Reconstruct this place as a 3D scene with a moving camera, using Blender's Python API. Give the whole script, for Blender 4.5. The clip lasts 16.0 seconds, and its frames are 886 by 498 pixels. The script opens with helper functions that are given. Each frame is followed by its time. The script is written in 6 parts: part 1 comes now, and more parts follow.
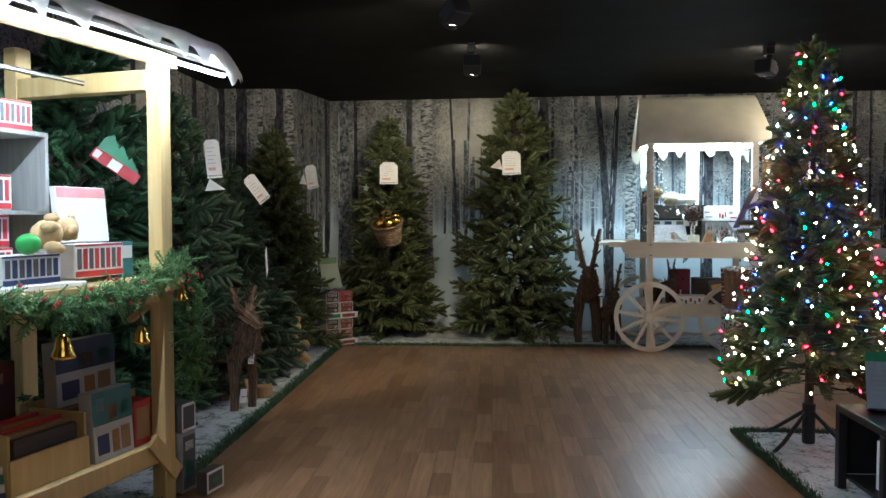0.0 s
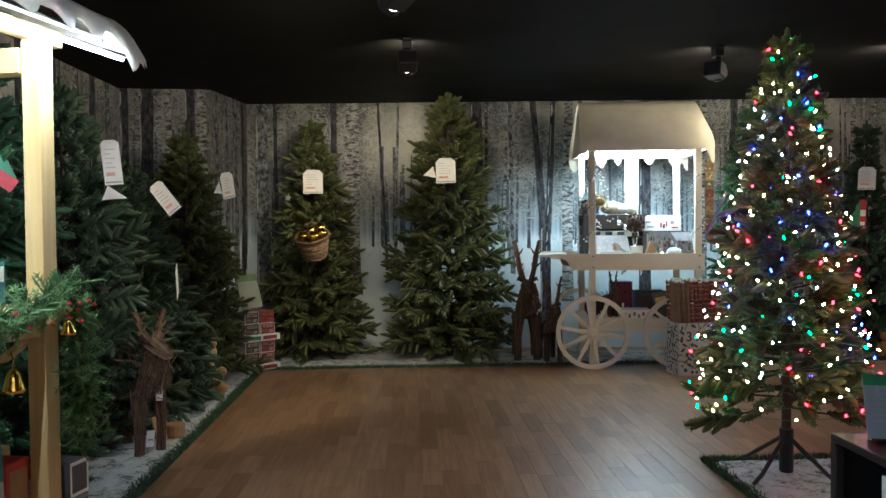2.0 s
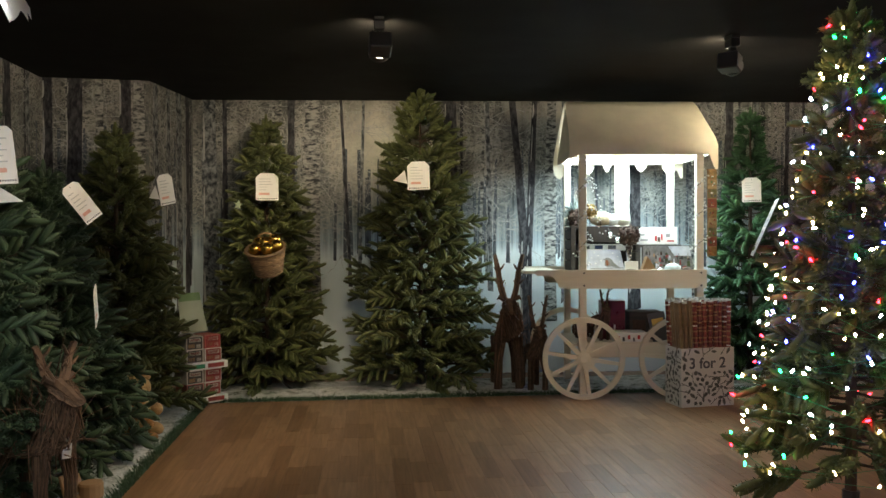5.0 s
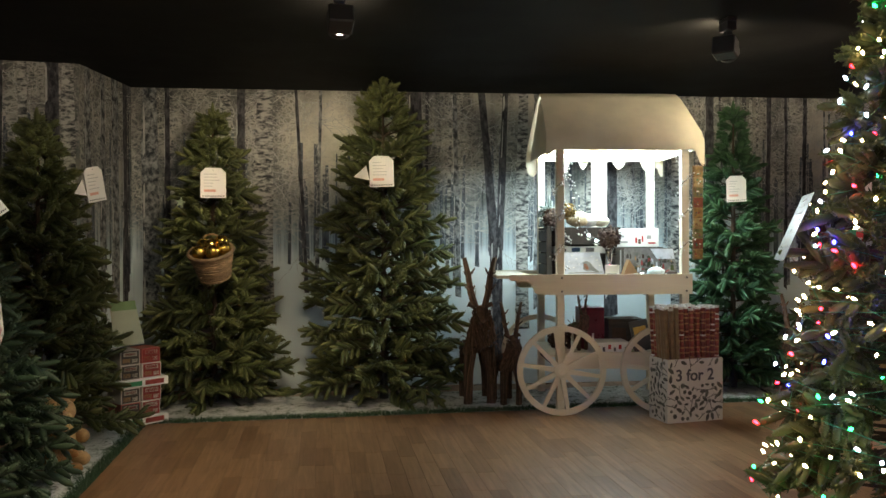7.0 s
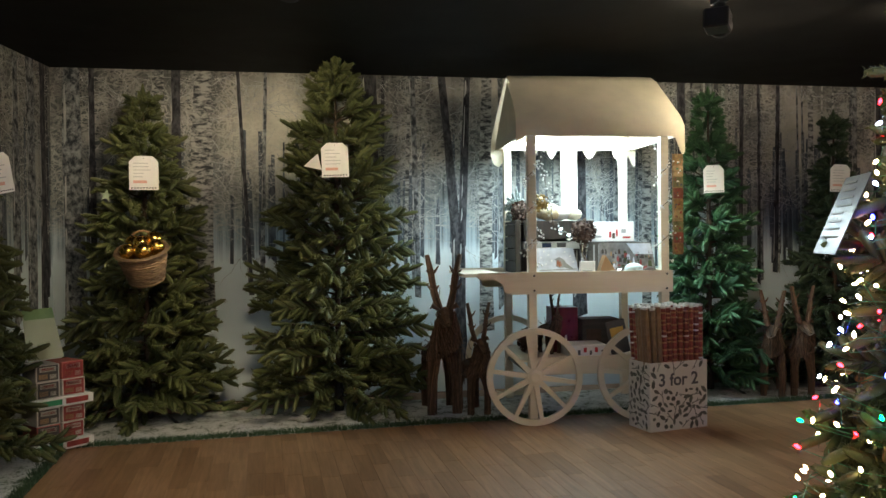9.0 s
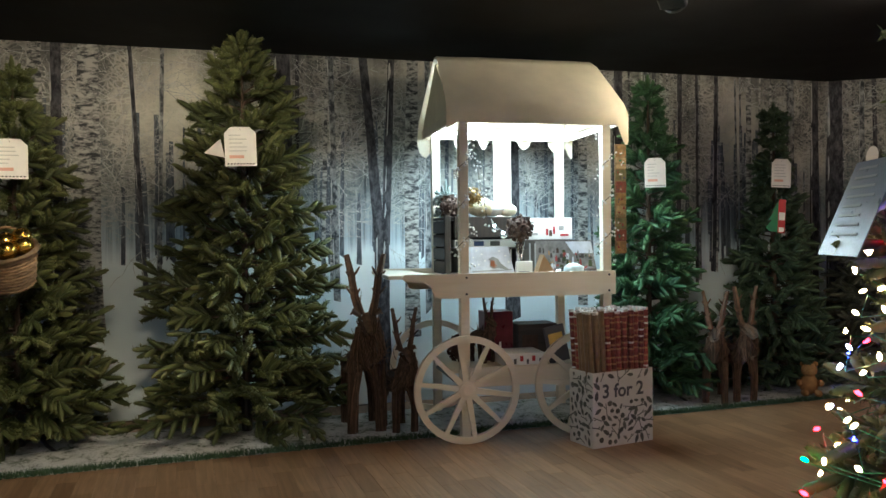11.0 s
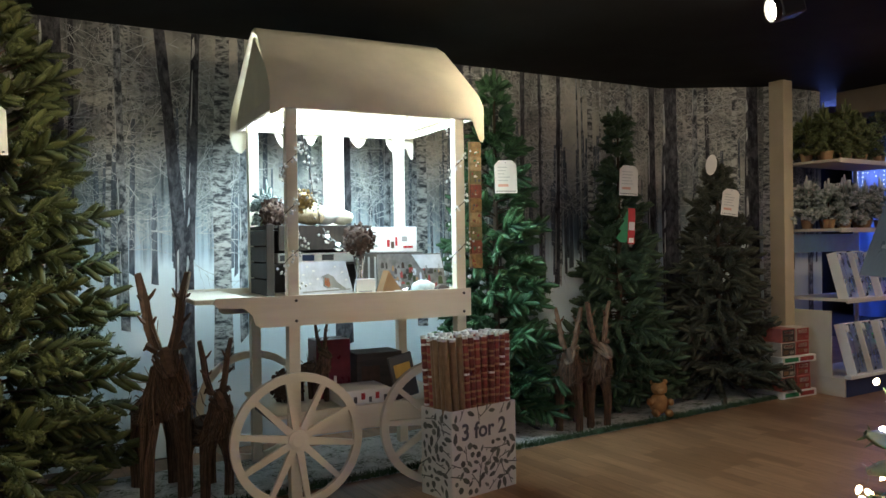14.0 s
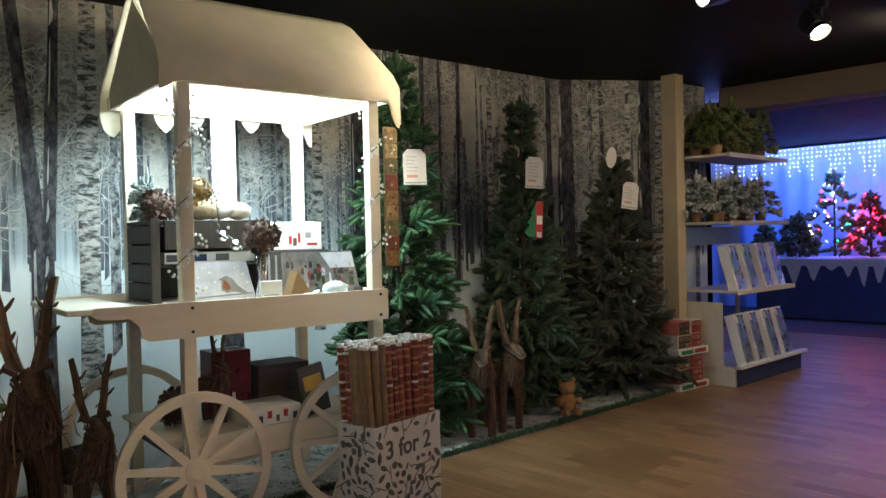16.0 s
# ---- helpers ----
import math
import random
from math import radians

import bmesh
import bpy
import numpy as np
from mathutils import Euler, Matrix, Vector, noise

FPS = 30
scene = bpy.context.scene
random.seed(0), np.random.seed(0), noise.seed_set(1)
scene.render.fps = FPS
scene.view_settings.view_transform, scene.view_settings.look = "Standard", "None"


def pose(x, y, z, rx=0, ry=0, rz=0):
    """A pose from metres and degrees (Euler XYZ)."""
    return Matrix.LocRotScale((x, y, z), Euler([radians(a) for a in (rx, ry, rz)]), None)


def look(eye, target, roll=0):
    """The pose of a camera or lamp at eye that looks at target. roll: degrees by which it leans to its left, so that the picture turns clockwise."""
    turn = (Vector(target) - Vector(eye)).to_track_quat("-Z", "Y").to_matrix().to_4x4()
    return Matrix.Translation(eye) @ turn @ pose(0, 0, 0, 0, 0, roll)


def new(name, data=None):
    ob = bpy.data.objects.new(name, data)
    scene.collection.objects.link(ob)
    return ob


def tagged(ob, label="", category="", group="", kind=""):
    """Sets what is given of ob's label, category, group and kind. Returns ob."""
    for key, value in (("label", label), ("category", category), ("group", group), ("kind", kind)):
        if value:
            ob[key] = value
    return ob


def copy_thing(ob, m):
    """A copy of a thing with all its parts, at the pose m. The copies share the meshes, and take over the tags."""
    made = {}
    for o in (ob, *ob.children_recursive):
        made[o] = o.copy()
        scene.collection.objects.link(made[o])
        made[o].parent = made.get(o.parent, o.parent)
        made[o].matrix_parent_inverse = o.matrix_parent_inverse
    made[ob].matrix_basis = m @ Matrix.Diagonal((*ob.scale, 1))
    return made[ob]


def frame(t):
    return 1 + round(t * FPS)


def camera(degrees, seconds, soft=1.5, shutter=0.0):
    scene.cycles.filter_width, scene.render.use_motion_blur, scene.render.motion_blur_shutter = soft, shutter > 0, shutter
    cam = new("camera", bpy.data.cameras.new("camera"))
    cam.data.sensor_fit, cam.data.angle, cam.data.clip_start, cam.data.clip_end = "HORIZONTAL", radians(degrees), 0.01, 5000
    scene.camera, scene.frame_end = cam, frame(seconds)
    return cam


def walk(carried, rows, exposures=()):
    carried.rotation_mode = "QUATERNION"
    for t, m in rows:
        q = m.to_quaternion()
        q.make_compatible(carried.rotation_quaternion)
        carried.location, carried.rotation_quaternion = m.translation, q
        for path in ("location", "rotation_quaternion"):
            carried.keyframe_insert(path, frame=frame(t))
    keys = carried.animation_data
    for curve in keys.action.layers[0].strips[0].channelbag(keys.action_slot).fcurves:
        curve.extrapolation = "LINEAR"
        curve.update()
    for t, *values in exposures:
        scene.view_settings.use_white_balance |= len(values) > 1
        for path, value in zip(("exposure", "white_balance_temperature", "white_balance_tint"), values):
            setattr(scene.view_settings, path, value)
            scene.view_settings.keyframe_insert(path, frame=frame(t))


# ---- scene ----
cam = camera(59.2, 16.0)
METRES, EYE, TILT, LEAN, TURN = 4.5, 1.29, 0.0, 0.0, 3.6
ROWS = [
    (0.0, 0.0, 0.0, 0.0, -0.0, -2.3, 0.11),
    (0.5, -0.0151, 0.0301, 0.0014, -1.66, -2.15, 0.17),
    (1.0, -0.0231, 0.0563, 0.0021, -3.4, -1.88, 0.38),
    (1.5, -0.0265, 0.0861, -0.0006, -4.94, -1.68, 0.48),
    (2.0, -0.0285, 0.1229, -0.0001, -6.14, -1.47, 0.5),
    (2.5, -0.0305, 0.1588, 0.0028, -6.64, -1.11, 0.71),
    (3.0, -0.0315, 0.1833, 0.0029, -6.59, -0.88, 0.32),
    (3.5, -0.0346, 0.2082, 0.0014, -6.94, -0.73, 0.08),
    (4.0, -0.0398, 0.2407, 0.0016, -7.61, -0.7, 0.02),
    (6.5, -0.0297, 0.4067, 0.005, -11.72, -0.61, 0.37),
    (7.0, -0.0295, 0.4341, 0.0028, -12.4, -0.55, 0.19),
    (7.5, -0.0319, 0.4661, 0.0005, -13.03, -0.63, 0.06),
    (8.0, -0.0335, 0.5007, 0.0022, -13.93, -0.67, 0.34),
    (8.5, -0.0331, 0.5294, 0.0023, -15.17, -0.75, 0.57),
    (9.0, -0.0278, 0.5567, 0.0002, -16.45, -0.77, 0.65),
    (11.5, 0.016, 0.7123, 0.0006, -25.65, -1.12, 0.88),
    (12.0, 0.0226, 0.7472, 0.0012, -29.98, -1.05, 1.4),
    (12.5, 0.0323, 0.7749, 0.0019, -32.46, -0.87, 1.89),
    (13.0, 0.0419, 0.8034, 0.0001, -34.12, -0.6, 1.47),
    (13.5, 0.0527, 0.8347, 0.0012, -35.27, -0.48, 0.96),
    (14.0, 0.062, 0.8646, 0.002, -36.31, -0.37, 0.82),
    (14.5, 0.0658, 0.8907, 0.0009, -37.39, -0.33, 0.62),
    (15.0, 0.0674, 0.9188, 0.0005, -39.09, -0.55, 0.51),
    (15.5, 0.0664, 0.9495, 0.0016, -43.12, -0.81, 0.8),
    (16.0, 0.0676, 0.9787, 0.0034, -46.79, -0.88, 1.31),
]
walk(cam, [(t, pose(0, 0, EYE, TILT, LEAN, TURN) @ pose(METRES * x, METRES * y, METRES * z, 90 + pitch, roll, yaw)) for t, x, y, z, yaw, pitch, roll in ROWS],
     exposures=[(0.0, 0.03, 5600, 10), (2.0, 0.03, 5800, 10), (3.5, 0.06, 6450, 10), (8.0, 0.06, 6600, 10), (9.2, 0.02, 6300, 10), (12.0, 0.06, 6050, 10), (15.0, 0.10, 6200, 10), (16.0, 0.12, 6500, 10)])

# ---- world, lights ----
world = bpy.data.worlds.new("world")
scene.world = world
world.use_nodes = True
world.node_tree.nodes["Background"].inputs[0].default_value = (0.9, 0.85, 0.8, 1)
world.node_tree.nodes["Background"].inputs[1].default_value = 0.0015
scene.view_settings.exposure = 0.0

WARM = (1.0, 0.82, 0.56)
COOL = (0.68, 0.92, 1.0)


def lamp(name, kind, m, power, colour, size=0.05, angle=60, blend=0.6, size_y=None):
    d = bpy.data.lights.new(name, kind)
    d.energy, d.color = power, colour
    if kind == "SPOT":
        d.spot_size, d.spot_blend, d.shadow_soft_size = radians(angle), blend, size
    elif kind == "AREA":
        d.shape, d.size, d.size_y = "RECTANGLE", size, size_y or size
    else:
        d.shadow_soft_size = size
    ob = new(name, d)
    ob.matrix_world = m
    return ob


# place of each ceiling spot head, and where it aims
SPOTS = [
    ((-0.16, 6.15, 2.45), (-0.4, 8.9, 1.2), 450, 76),
    ((2.18, 6.36, 2.45), (4.4, 8.75, 1.85), 340, 70),
    ((-0.24, 4.58, 2.45), (-2.1, 6.9, 1.0), 360, 98),
    ((3.56, 6.28, 2.45), (2.0, 7.2, 2.0), 285, 82),
    ((4.70, 6.20, 2.45), (4.2, 5.2, 0.9), 42, 120),
    ((5.70, 5.90, 2.45), (6.75, 7.75, 1.35), 150, 70),
]
for eye, target, power, wide in SPOTS:
    lamp("spot_beam", "SPOT", look(eye, target), power, WARM, 0.03, wide, 0.85)
    lamp("spot_spill", "SPOT", look((eye[0], eye[1] + 0.04, eye[2] + 0.06), (eye[0], eye[1] + 0.3, eye[2] + 0.3)), 17.0, WARM, 0.02, 150, 0.9)
# unseen fill lamps, added to brighten the floor, the firs and the shelves
lamp("aisle_light", "AREA", look((-0.1, 0.6, 2.6), (-0.2, 1.6, 0)), 14, (1.0, 0.86, 0.68), 1.6)
lamp("aisle_light", "AREA", look((0.7, 4.6, 2.63), (0.6, 5.1, 0)), 7, (1.0, 0.86, 0.68), 1.2)
lamp("aisle_light", "AREA", look((5.6, 4.6, 2.6), (5.6, 5.2, 0)), 48, (1.0, 0.76, 0.55), 1.2)
# blue display at the end of the shop
lamp("blue_light", "AREA", look((11.9, 9.0, 2.5), (12.9, 9.0, 1.1)), 85, (0.05, 0.16, 1.0), 2.2, size_y=0.6)
lamp("blue_light", "AREA", look((9.4, 7.2, 2.6), (9.6, 7.6, 0)), 26, (0.16, 0.26, 1.0), 1.4)
lamp("blue_light", "AREA", look((7.9, 8.4, 2.55), (6.6, 7.6, 0.6)), 9, (0.2, 0.3, 1.0), 0.5)


# ---- materials ----
def principled(name):
    m = bpy.data.materials.new(name)
    m.use_nodes = True
    return m, m.node_tree.nodes, m.node_tree.links, m.node_tree.nodes["Principled BSDF"]


def ramp(nodes, stops):
    r = nodes.new("ShaderNodeValToRGB")
    e = r.color_ramp.elements
    while len(e) < len(stops):
        e.new(0.5)
    for k, (p, c) in zip(e, stops):
        k.position, k.color = p, (*c, 1) if len(c) == 3 else c
    return r


def coords(nodes, links, scale=(1, 1, 1), kind="Object"):
    tc = nodes.new("ShaderNodeTexCoord")
    mp = nodes.new("ShaderNodeMapping")
    mp.inputs["Scale"].default_value = scale
    links.new(tc.outputs[kind], mp.inputs["Vector"])
    return mp.outputs["Vector"]


def noise_tex(nodes, links, vec, scale, detail=4, rough=0.55, distortion=0.0):
    n = nodes.new("ShaderNodeTexNoise")
    n.inputs["Scale"].default_value, n.inputs["Detail"].default_value = scale, detail
    n.inputs["Roughness"].default_value, n.inputs["Distortion"].default_value = rough, distortion
    links.new(vec, n.inputs["Vector"])
    return n.outputs["Fac"]


def mix(nodes, links, fac, a, b, mode="MIX"):
    n = nodes.new("ShaderNodeMix")
    n.data_type, n.blend_type = "RGBA", mode
    for sock, val in ((n.inputs[0], fac), (n.inputs[6], a), (n.inputs[7], b)):
        if isinstance(val, (int, float)):
            sock.default_value = val
        elif isinstance(val, tuple):
            sock.default_value = (*val, 1)
        else:
            links.new(val, sock)
    return n.outputs[2]


def bump(nodes, links, p, height, strength=0.3, distance=0.01):
    b = nodes.new("ShaderNodeBump")
    b.inputs["Strength"].default_value, b.inputs["Distance"].default_value = strength, distance
    links.new(height, b.inputs["Height"])
    links.new(b.outputs["Normal"], p.inputs["Normal"])


def surface(name, colour, rough=0.6, vary=0.25, scale=12, fine=120, metal=0.0, relief=0.2, island=0.0, stretch=(1, 1, 1), spec=0.5):
    """A base colour with broad and fine variation, relief and uneven gloss."""
    m, n, l, p = principled(name)
    v = coords(n, l, stretch)
    big, small = noise_tex(n, l, v, scale), noise_tex(n, l, v, fine, 3)
    dark = tuple(c * (1 - vary) for c in colour)
    light = tuple(min(1, c * (1 + vary * 0.7)) for c in colour)
    r = ramp(n, [(0.3, dark), (0.7, light)])
    l.new(big, r.inputs[0])
    col = mix(n, l, 0.25 * min(1, vary * 3), r.outputs[0], mix(n, l, small, dark, light))
    if island:
        g = n.new("ShaderNodeNewGeometry")
        o = n.new("ShaderNodeObjectInfo")
        add = n.new("ShaderNodeMath")
        add.operation = "ADD"
        l.new(g.outputs["Random Per Island"], add.inputs[0])
        l.new(o.outputs["Random"], add.inputs[1])
        fr = n.new("ShaderNodeMath")
        fr.operation = "FRACT"
        l.new(add.outputs[0], fr.inputs[0])
        hs = ramp(n, [(0.0, (1 - island,) * 3), (1.0, (1.0, 1.0, 1.0))])
        l.new(fr.outputs[0], hs.inputs[0])
        col = mix(n, l, 1.0, col, hs.outputs[0], "MULTIPLY")
    l.new(col, p.inputs["Base Color"])
    rr = n.new("ShaderNodeMapRange")
    rr.inputs["To Min"].default_value, rr.inputs["To Max"].default_value = max(0.03, rough - 0.1), min(1, rough + 0.1)
    l.new(big, rr.inputs["Value"])
    l.new(rr.outputs[0], p.inputs["Roughness"])
    p.inputs["Metallic"].default_value = metal
    p.inputs["Specular IOR Level"].default_value = spec
    if relief:
        bump(n, l, p, small, relief, 0.004)
    return m


def glow(name, colour, strength):
    m, n, l, p = principled(name)
    p.inputs["Base Color"].default_value = (*colour, 1)
    p.inputs["Emission Color"].default_value = (*colour, 1)
    p.inputs["Emission Strength"].default_value = strength
    return m


def wood(name, a, b, rough=0.5, scale=1.0, axis=0, island=0.0):
    m, n, l, p = principled(name)
    st = [14 * scale] * 3
    st[axis] = 0.9 * scale
    v = coords(n, l, tuple(st))
    if island:
        where = n.new("ShaderNodeObjectInfo")
        away = n.new("ShaderNodeVectorMath")
        away.operation = "MULTIPLY_ADD"
        away.inputs[1].default_value = tuple(st)
        l.new(where.outputs["Location"], away.inputs[0])
        l.new(v, away.inputs[2])
        v = away.outputs[0]
    grain = noise_tex(n, l, v, 3.0, 6, 0.6, 0.6)
    fine = noise_tex(n, l, v, 14.0, 3)
    r = ramp(n, [(0.32, a), (0.68, b)])
    l.new(grain, r.inputs[0])
    col = mix(n, l, 0.22, r.outputs[0], mix(n, l, fine, a, b))
    if island:
        g = n.new("ShaderNodeNewGeometry")
        o = n.new("ShaderNodeObjectInfo")
        add = n.new("ShaderNodeMath")
        l.new(g.outputs["Random Per Island"], add.inputs[0])
        l.new(o.outputs["Random"], add.inputs[1])
        fr = n.new("ShaderNodeMath")
        fr.operation = "FRACT"
        l.new(add.outputs[0], fr.inputs[0])
        hs = ramp(n, [(0.0, (1 - island, 1 - island * 1.15, 1 - island * 1.25)), (0.5, (0.88, 0.86, 0.84)), (1.0, (1.0, 1.0, 1.0))])
        l.new(fr.outputs[0], hs.inputs[0])
        col = mix(n, l, 1.0, col, hs.outputs[0], "MULTIPLY")
    l.new(col, p.inputs["Base Color"])
    rr = n.new("ShaderNodeMapRange")
    rr.inputs["To Min"].default_value, rr.inputs["To Max"].default_value = rough - 0.07, rough + 0.1
    l.new(fine, rr.inputs["Value"])
    l.new(rr.outputs[0], p.inputs["Roughness"])
    bump(n, l, p, fine, 0.12, 0.002)
    return m


def mural_back():
    """Printed winter wood: snow below, misty far trees, pale twigs above."""
    m, n, l, p = principled("mural_print")
    obj = coords(n, l)
    sep = n.new("ShaderNodeSeparateXYZ")
    l.new(obj, sep.inputs[0])
    wob = noise_tex(n, l, coords(n, l, (1.2, 1, 1.2)), 2.0, 3)
    wm = n.new("ShaderNodeMath")
    wm.operation = "MULTIPLY_ADD"
    wm.inputs[1].default_value = 0.35
    l.new(wob, wm.inputs[0])
    l.new(sep.outputs["Z"], wm.inputs[2])
    hgt = n.new("ShaderNodeMapRange")
    hgt.inputs["From Min"].default_value, hgt.inputs["From Max"].default_value = 0.0, 2.9
    l.new(wm.outputs[0], hgt.inputs["Value"])
    sky = ramp(n, [(0.0, (0.56, 0.63, 0.67)), (0.30, (0.74, 0.84, 0.87)), (0.46, (0.80, 0.89, 0.91)), (0.50, (0.46, 0.56, 0.62)), (0.62, (0.15, 0.175, 0.18)), (0.8, (0.14, 0.15, 0.145)), (1.0, (0.15, 0.15, 0.145))])
    l.new(hgt.outputs[0], sky.inputs[0])
    streak = noise_tex(n, l, coords(n, l, (16, 1, 0.45)), 2.2, 5, 0.65)
    sr = ramp(n, [(0.36, (0.22, 0.24, 0.27)), (0.47, (0.7, 0.72, 0.74)), (0.56, (1, 1, 1))])
    l.new(streak, sr.inputs[0])
    up = n.new("ShaderNodeMapRange")
    up.inputs["From Min"].default_value, up.inputs["From Max"].default_value = 0.45, 0.50
    l.new(hgt.outputs[0], up.inputs["Value"])
    far = mix(n, l, up.outputs[0], (1.0, 1.0, 1.0), sr.outputs[0])
    col = mix(n, l, 0.85, sky.outputs[0], far, "MULTIPLY")
    # twigs heavy with rime
    tw = noise_tex(n, l, coords(n, l, (1.0, 1, 1.5)), 16.0, 8, 0.72, 1.6)
    tr = ramp(n, [(0.485, (0, 0, 0)), (0.53, (1, 1, 1))])
    l.new(tw, tr.inputs[0])
    clump = noise_tex(n, l, coords(n, l, (1.0, 1, 0.7)), 2.4, 3)
    cr = ramp(n, [(0.40, (0, 0, 0)), (0.66, (0.45, 0.45, 0.45))])
    l.new(clump, cr.inputs[0])
    hi = n.new("ShaderNodeMapRange")
    hi.inputs["From Min"].default_value, hi.inputs["From Max"].default_value = 0.46, 0.66
    l.new(hgt.outputs[0], hi.inputs["Value"])
    f1 = n.new("ShaderNodeMath")
    f1.operation = "MULTIPLY"
    l.new(tr.outputs[0], f1.inputs[0])
    l.new(hi.outputs[0], f1.inputs[1])
    f2 = n.new("ShaderNodeMath")
    f2.operation = "MULTIPLY"
    l.new(f1.outputs[0], f2.inputs[0])
    l.new(cr.outputs[0], f2.inputs[1])
    col = mix(n, l, f2.outputs[0], col, (0.72, 0.70, 0.63))
    # a lace of rimed branches
    wv = n.new("ShaderNodeVectorMath")
    wn = n.new("ShaderNodeTexNoise")
    wn.inputs["Scale"].default_value, wn.inputs["Detail"].default_value = 5.0, 3
    l.new(obj, wn.inputs["Vector"])
    wv.operation = "MULTIPLY_ADD"
    wv.inputs[1].default_value = (0.22, 0.0, 0.22)
    l.new(wn.outputs["Color"], wv.inputs[0])
    l.new(coords(n, l, (1.0, 0.0, 1.45)), wv.inputs[2])
    lace = None
    for sc, wd in ((9.0, 0.085), (21.0, 0.10)):
        vo = n.new("ShaderNodeTexVoronoi")
        vo.feature = "DISTANCE_TO_EDGE"
        vo.inputs["Scale"].default_value = sc
        l.new(wv.outputs[0], vo.inputs["Vector"])
        vr = ramp(n, [(wd * 0.45, (1, 1, 1)), (wd, (0, 0, 0))])
        l.new(vo.outputs["Distance"], vr.inputs[0])
        lace = vr.outputs[0] if lace is None else mix(n, l, 1.0, lace, vr.outputs[0], "LIGHTEN")
    patchy = noise_tex(n, l, coords(n, l, (1.3, 1, 0.8)), 3.1, 4)
    pr = ramp(n, [(0.40, (0.04, 0.04, 0.04)), (0.64, (0.5, 0.5, 0.5))])
    l.new(patchy, pr.inputs[0])
    lf = mix(n, l, 1.0, lace, pr.outputs[0], "MULTIPLY")
    lf = mix(n, l, 1.0, lf, hi.outputs[0], "MULTIPLY")
    col = mix(n, l, lf, col, (0.78, 0.76, 0.68))
    # bright gaps of open sky
    gap = noise_tex(n, l, coords(n, l, (0.75, 1, 0.55)), 1.25, 2)
    gr = ramp(n, [(0.56, (0, 0, 0)), (0.70, (0.85, 0.85, 0.85))])
    l.new(gap, gr.inputs[0])
    f3 = n.new("ShaderNodeMath")
    f3.operation = "MULTIPLY"
    l.new(gr.outputs[0], f3.inputs[0])
    l.new(hi.outputs[0], f3.inputs[1])
    col = mix(n, l, f3.outputs[0], col, (0.74, 0.71, 0.62))
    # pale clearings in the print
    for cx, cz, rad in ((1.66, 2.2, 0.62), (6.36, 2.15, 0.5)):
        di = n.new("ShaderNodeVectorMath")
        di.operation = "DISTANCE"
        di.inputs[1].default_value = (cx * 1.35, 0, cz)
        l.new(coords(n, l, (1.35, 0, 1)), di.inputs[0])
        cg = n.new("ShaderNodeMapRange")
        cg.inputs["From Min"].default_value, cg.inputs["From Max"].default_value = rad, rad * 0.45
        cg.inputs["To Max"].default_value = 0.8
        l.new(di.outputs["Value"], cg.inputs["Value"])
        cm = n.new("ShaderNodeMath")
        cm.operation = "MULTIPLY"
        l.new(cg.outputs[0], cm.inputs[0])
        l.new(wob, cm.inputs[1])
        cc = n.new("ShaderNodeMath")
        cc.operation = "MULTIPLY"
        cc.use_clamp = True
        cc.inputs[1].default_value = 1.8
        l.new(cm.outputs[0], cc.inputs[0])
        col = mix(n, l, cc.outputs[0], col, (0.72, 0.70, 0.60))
    l.new(col, p.inputs["Base Color"])
    p.inputs["Roughness"].default_value = 0.62
    p.inputs["Specular IOR Level"].default_value = 0.25
    return m


def bark_print(name, dark, pale, lo, hi, stretch=(11, 1, 2.6), warp=0.25):
    m, n, l, p = principled(name)
    blot = noise_tex(n, l, coords(n, l, stretch), 2.6, 6, 0.72, warp)
    r = ramp(n, [(lo, dark), (hi, pale)])
    l.new(blot, r.inputs[0])
    l.new(r.outputs[0], p.inputs["Base Color"])
    p.inputs["Roughness"].default_value = 0.62
    p.inputs["Specular IOR Level"].default_value = 0.25
    return m


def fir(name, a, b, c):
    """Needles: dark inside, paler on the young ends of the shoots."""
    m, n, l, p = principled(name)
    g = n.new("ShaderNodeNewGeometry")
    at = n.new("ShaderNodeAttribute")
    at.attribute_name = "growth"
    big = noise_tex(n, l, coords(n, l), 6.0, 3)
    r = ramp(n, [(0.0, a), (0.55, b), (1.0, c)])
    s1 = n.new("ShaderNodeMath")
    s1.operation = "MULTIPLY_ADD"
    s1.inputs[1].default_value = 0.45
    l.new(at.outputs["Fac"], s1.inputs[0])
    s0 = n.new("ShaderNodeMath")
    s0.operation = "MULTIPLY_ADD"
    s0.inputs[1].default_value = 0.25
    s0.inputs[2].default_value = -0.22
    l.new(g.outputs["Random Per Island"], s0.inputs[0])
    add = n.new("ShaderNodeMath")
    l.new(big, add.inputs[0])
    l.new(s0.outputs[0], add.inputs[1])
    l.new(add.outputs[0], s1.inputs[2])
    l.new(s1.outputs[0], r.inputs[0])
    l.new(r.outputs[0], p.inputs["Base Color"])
    p.inputs["Roughness"].default_value = 0.5
    p.inputs["Specular IOR Level"].default_value = 0.4
    return m


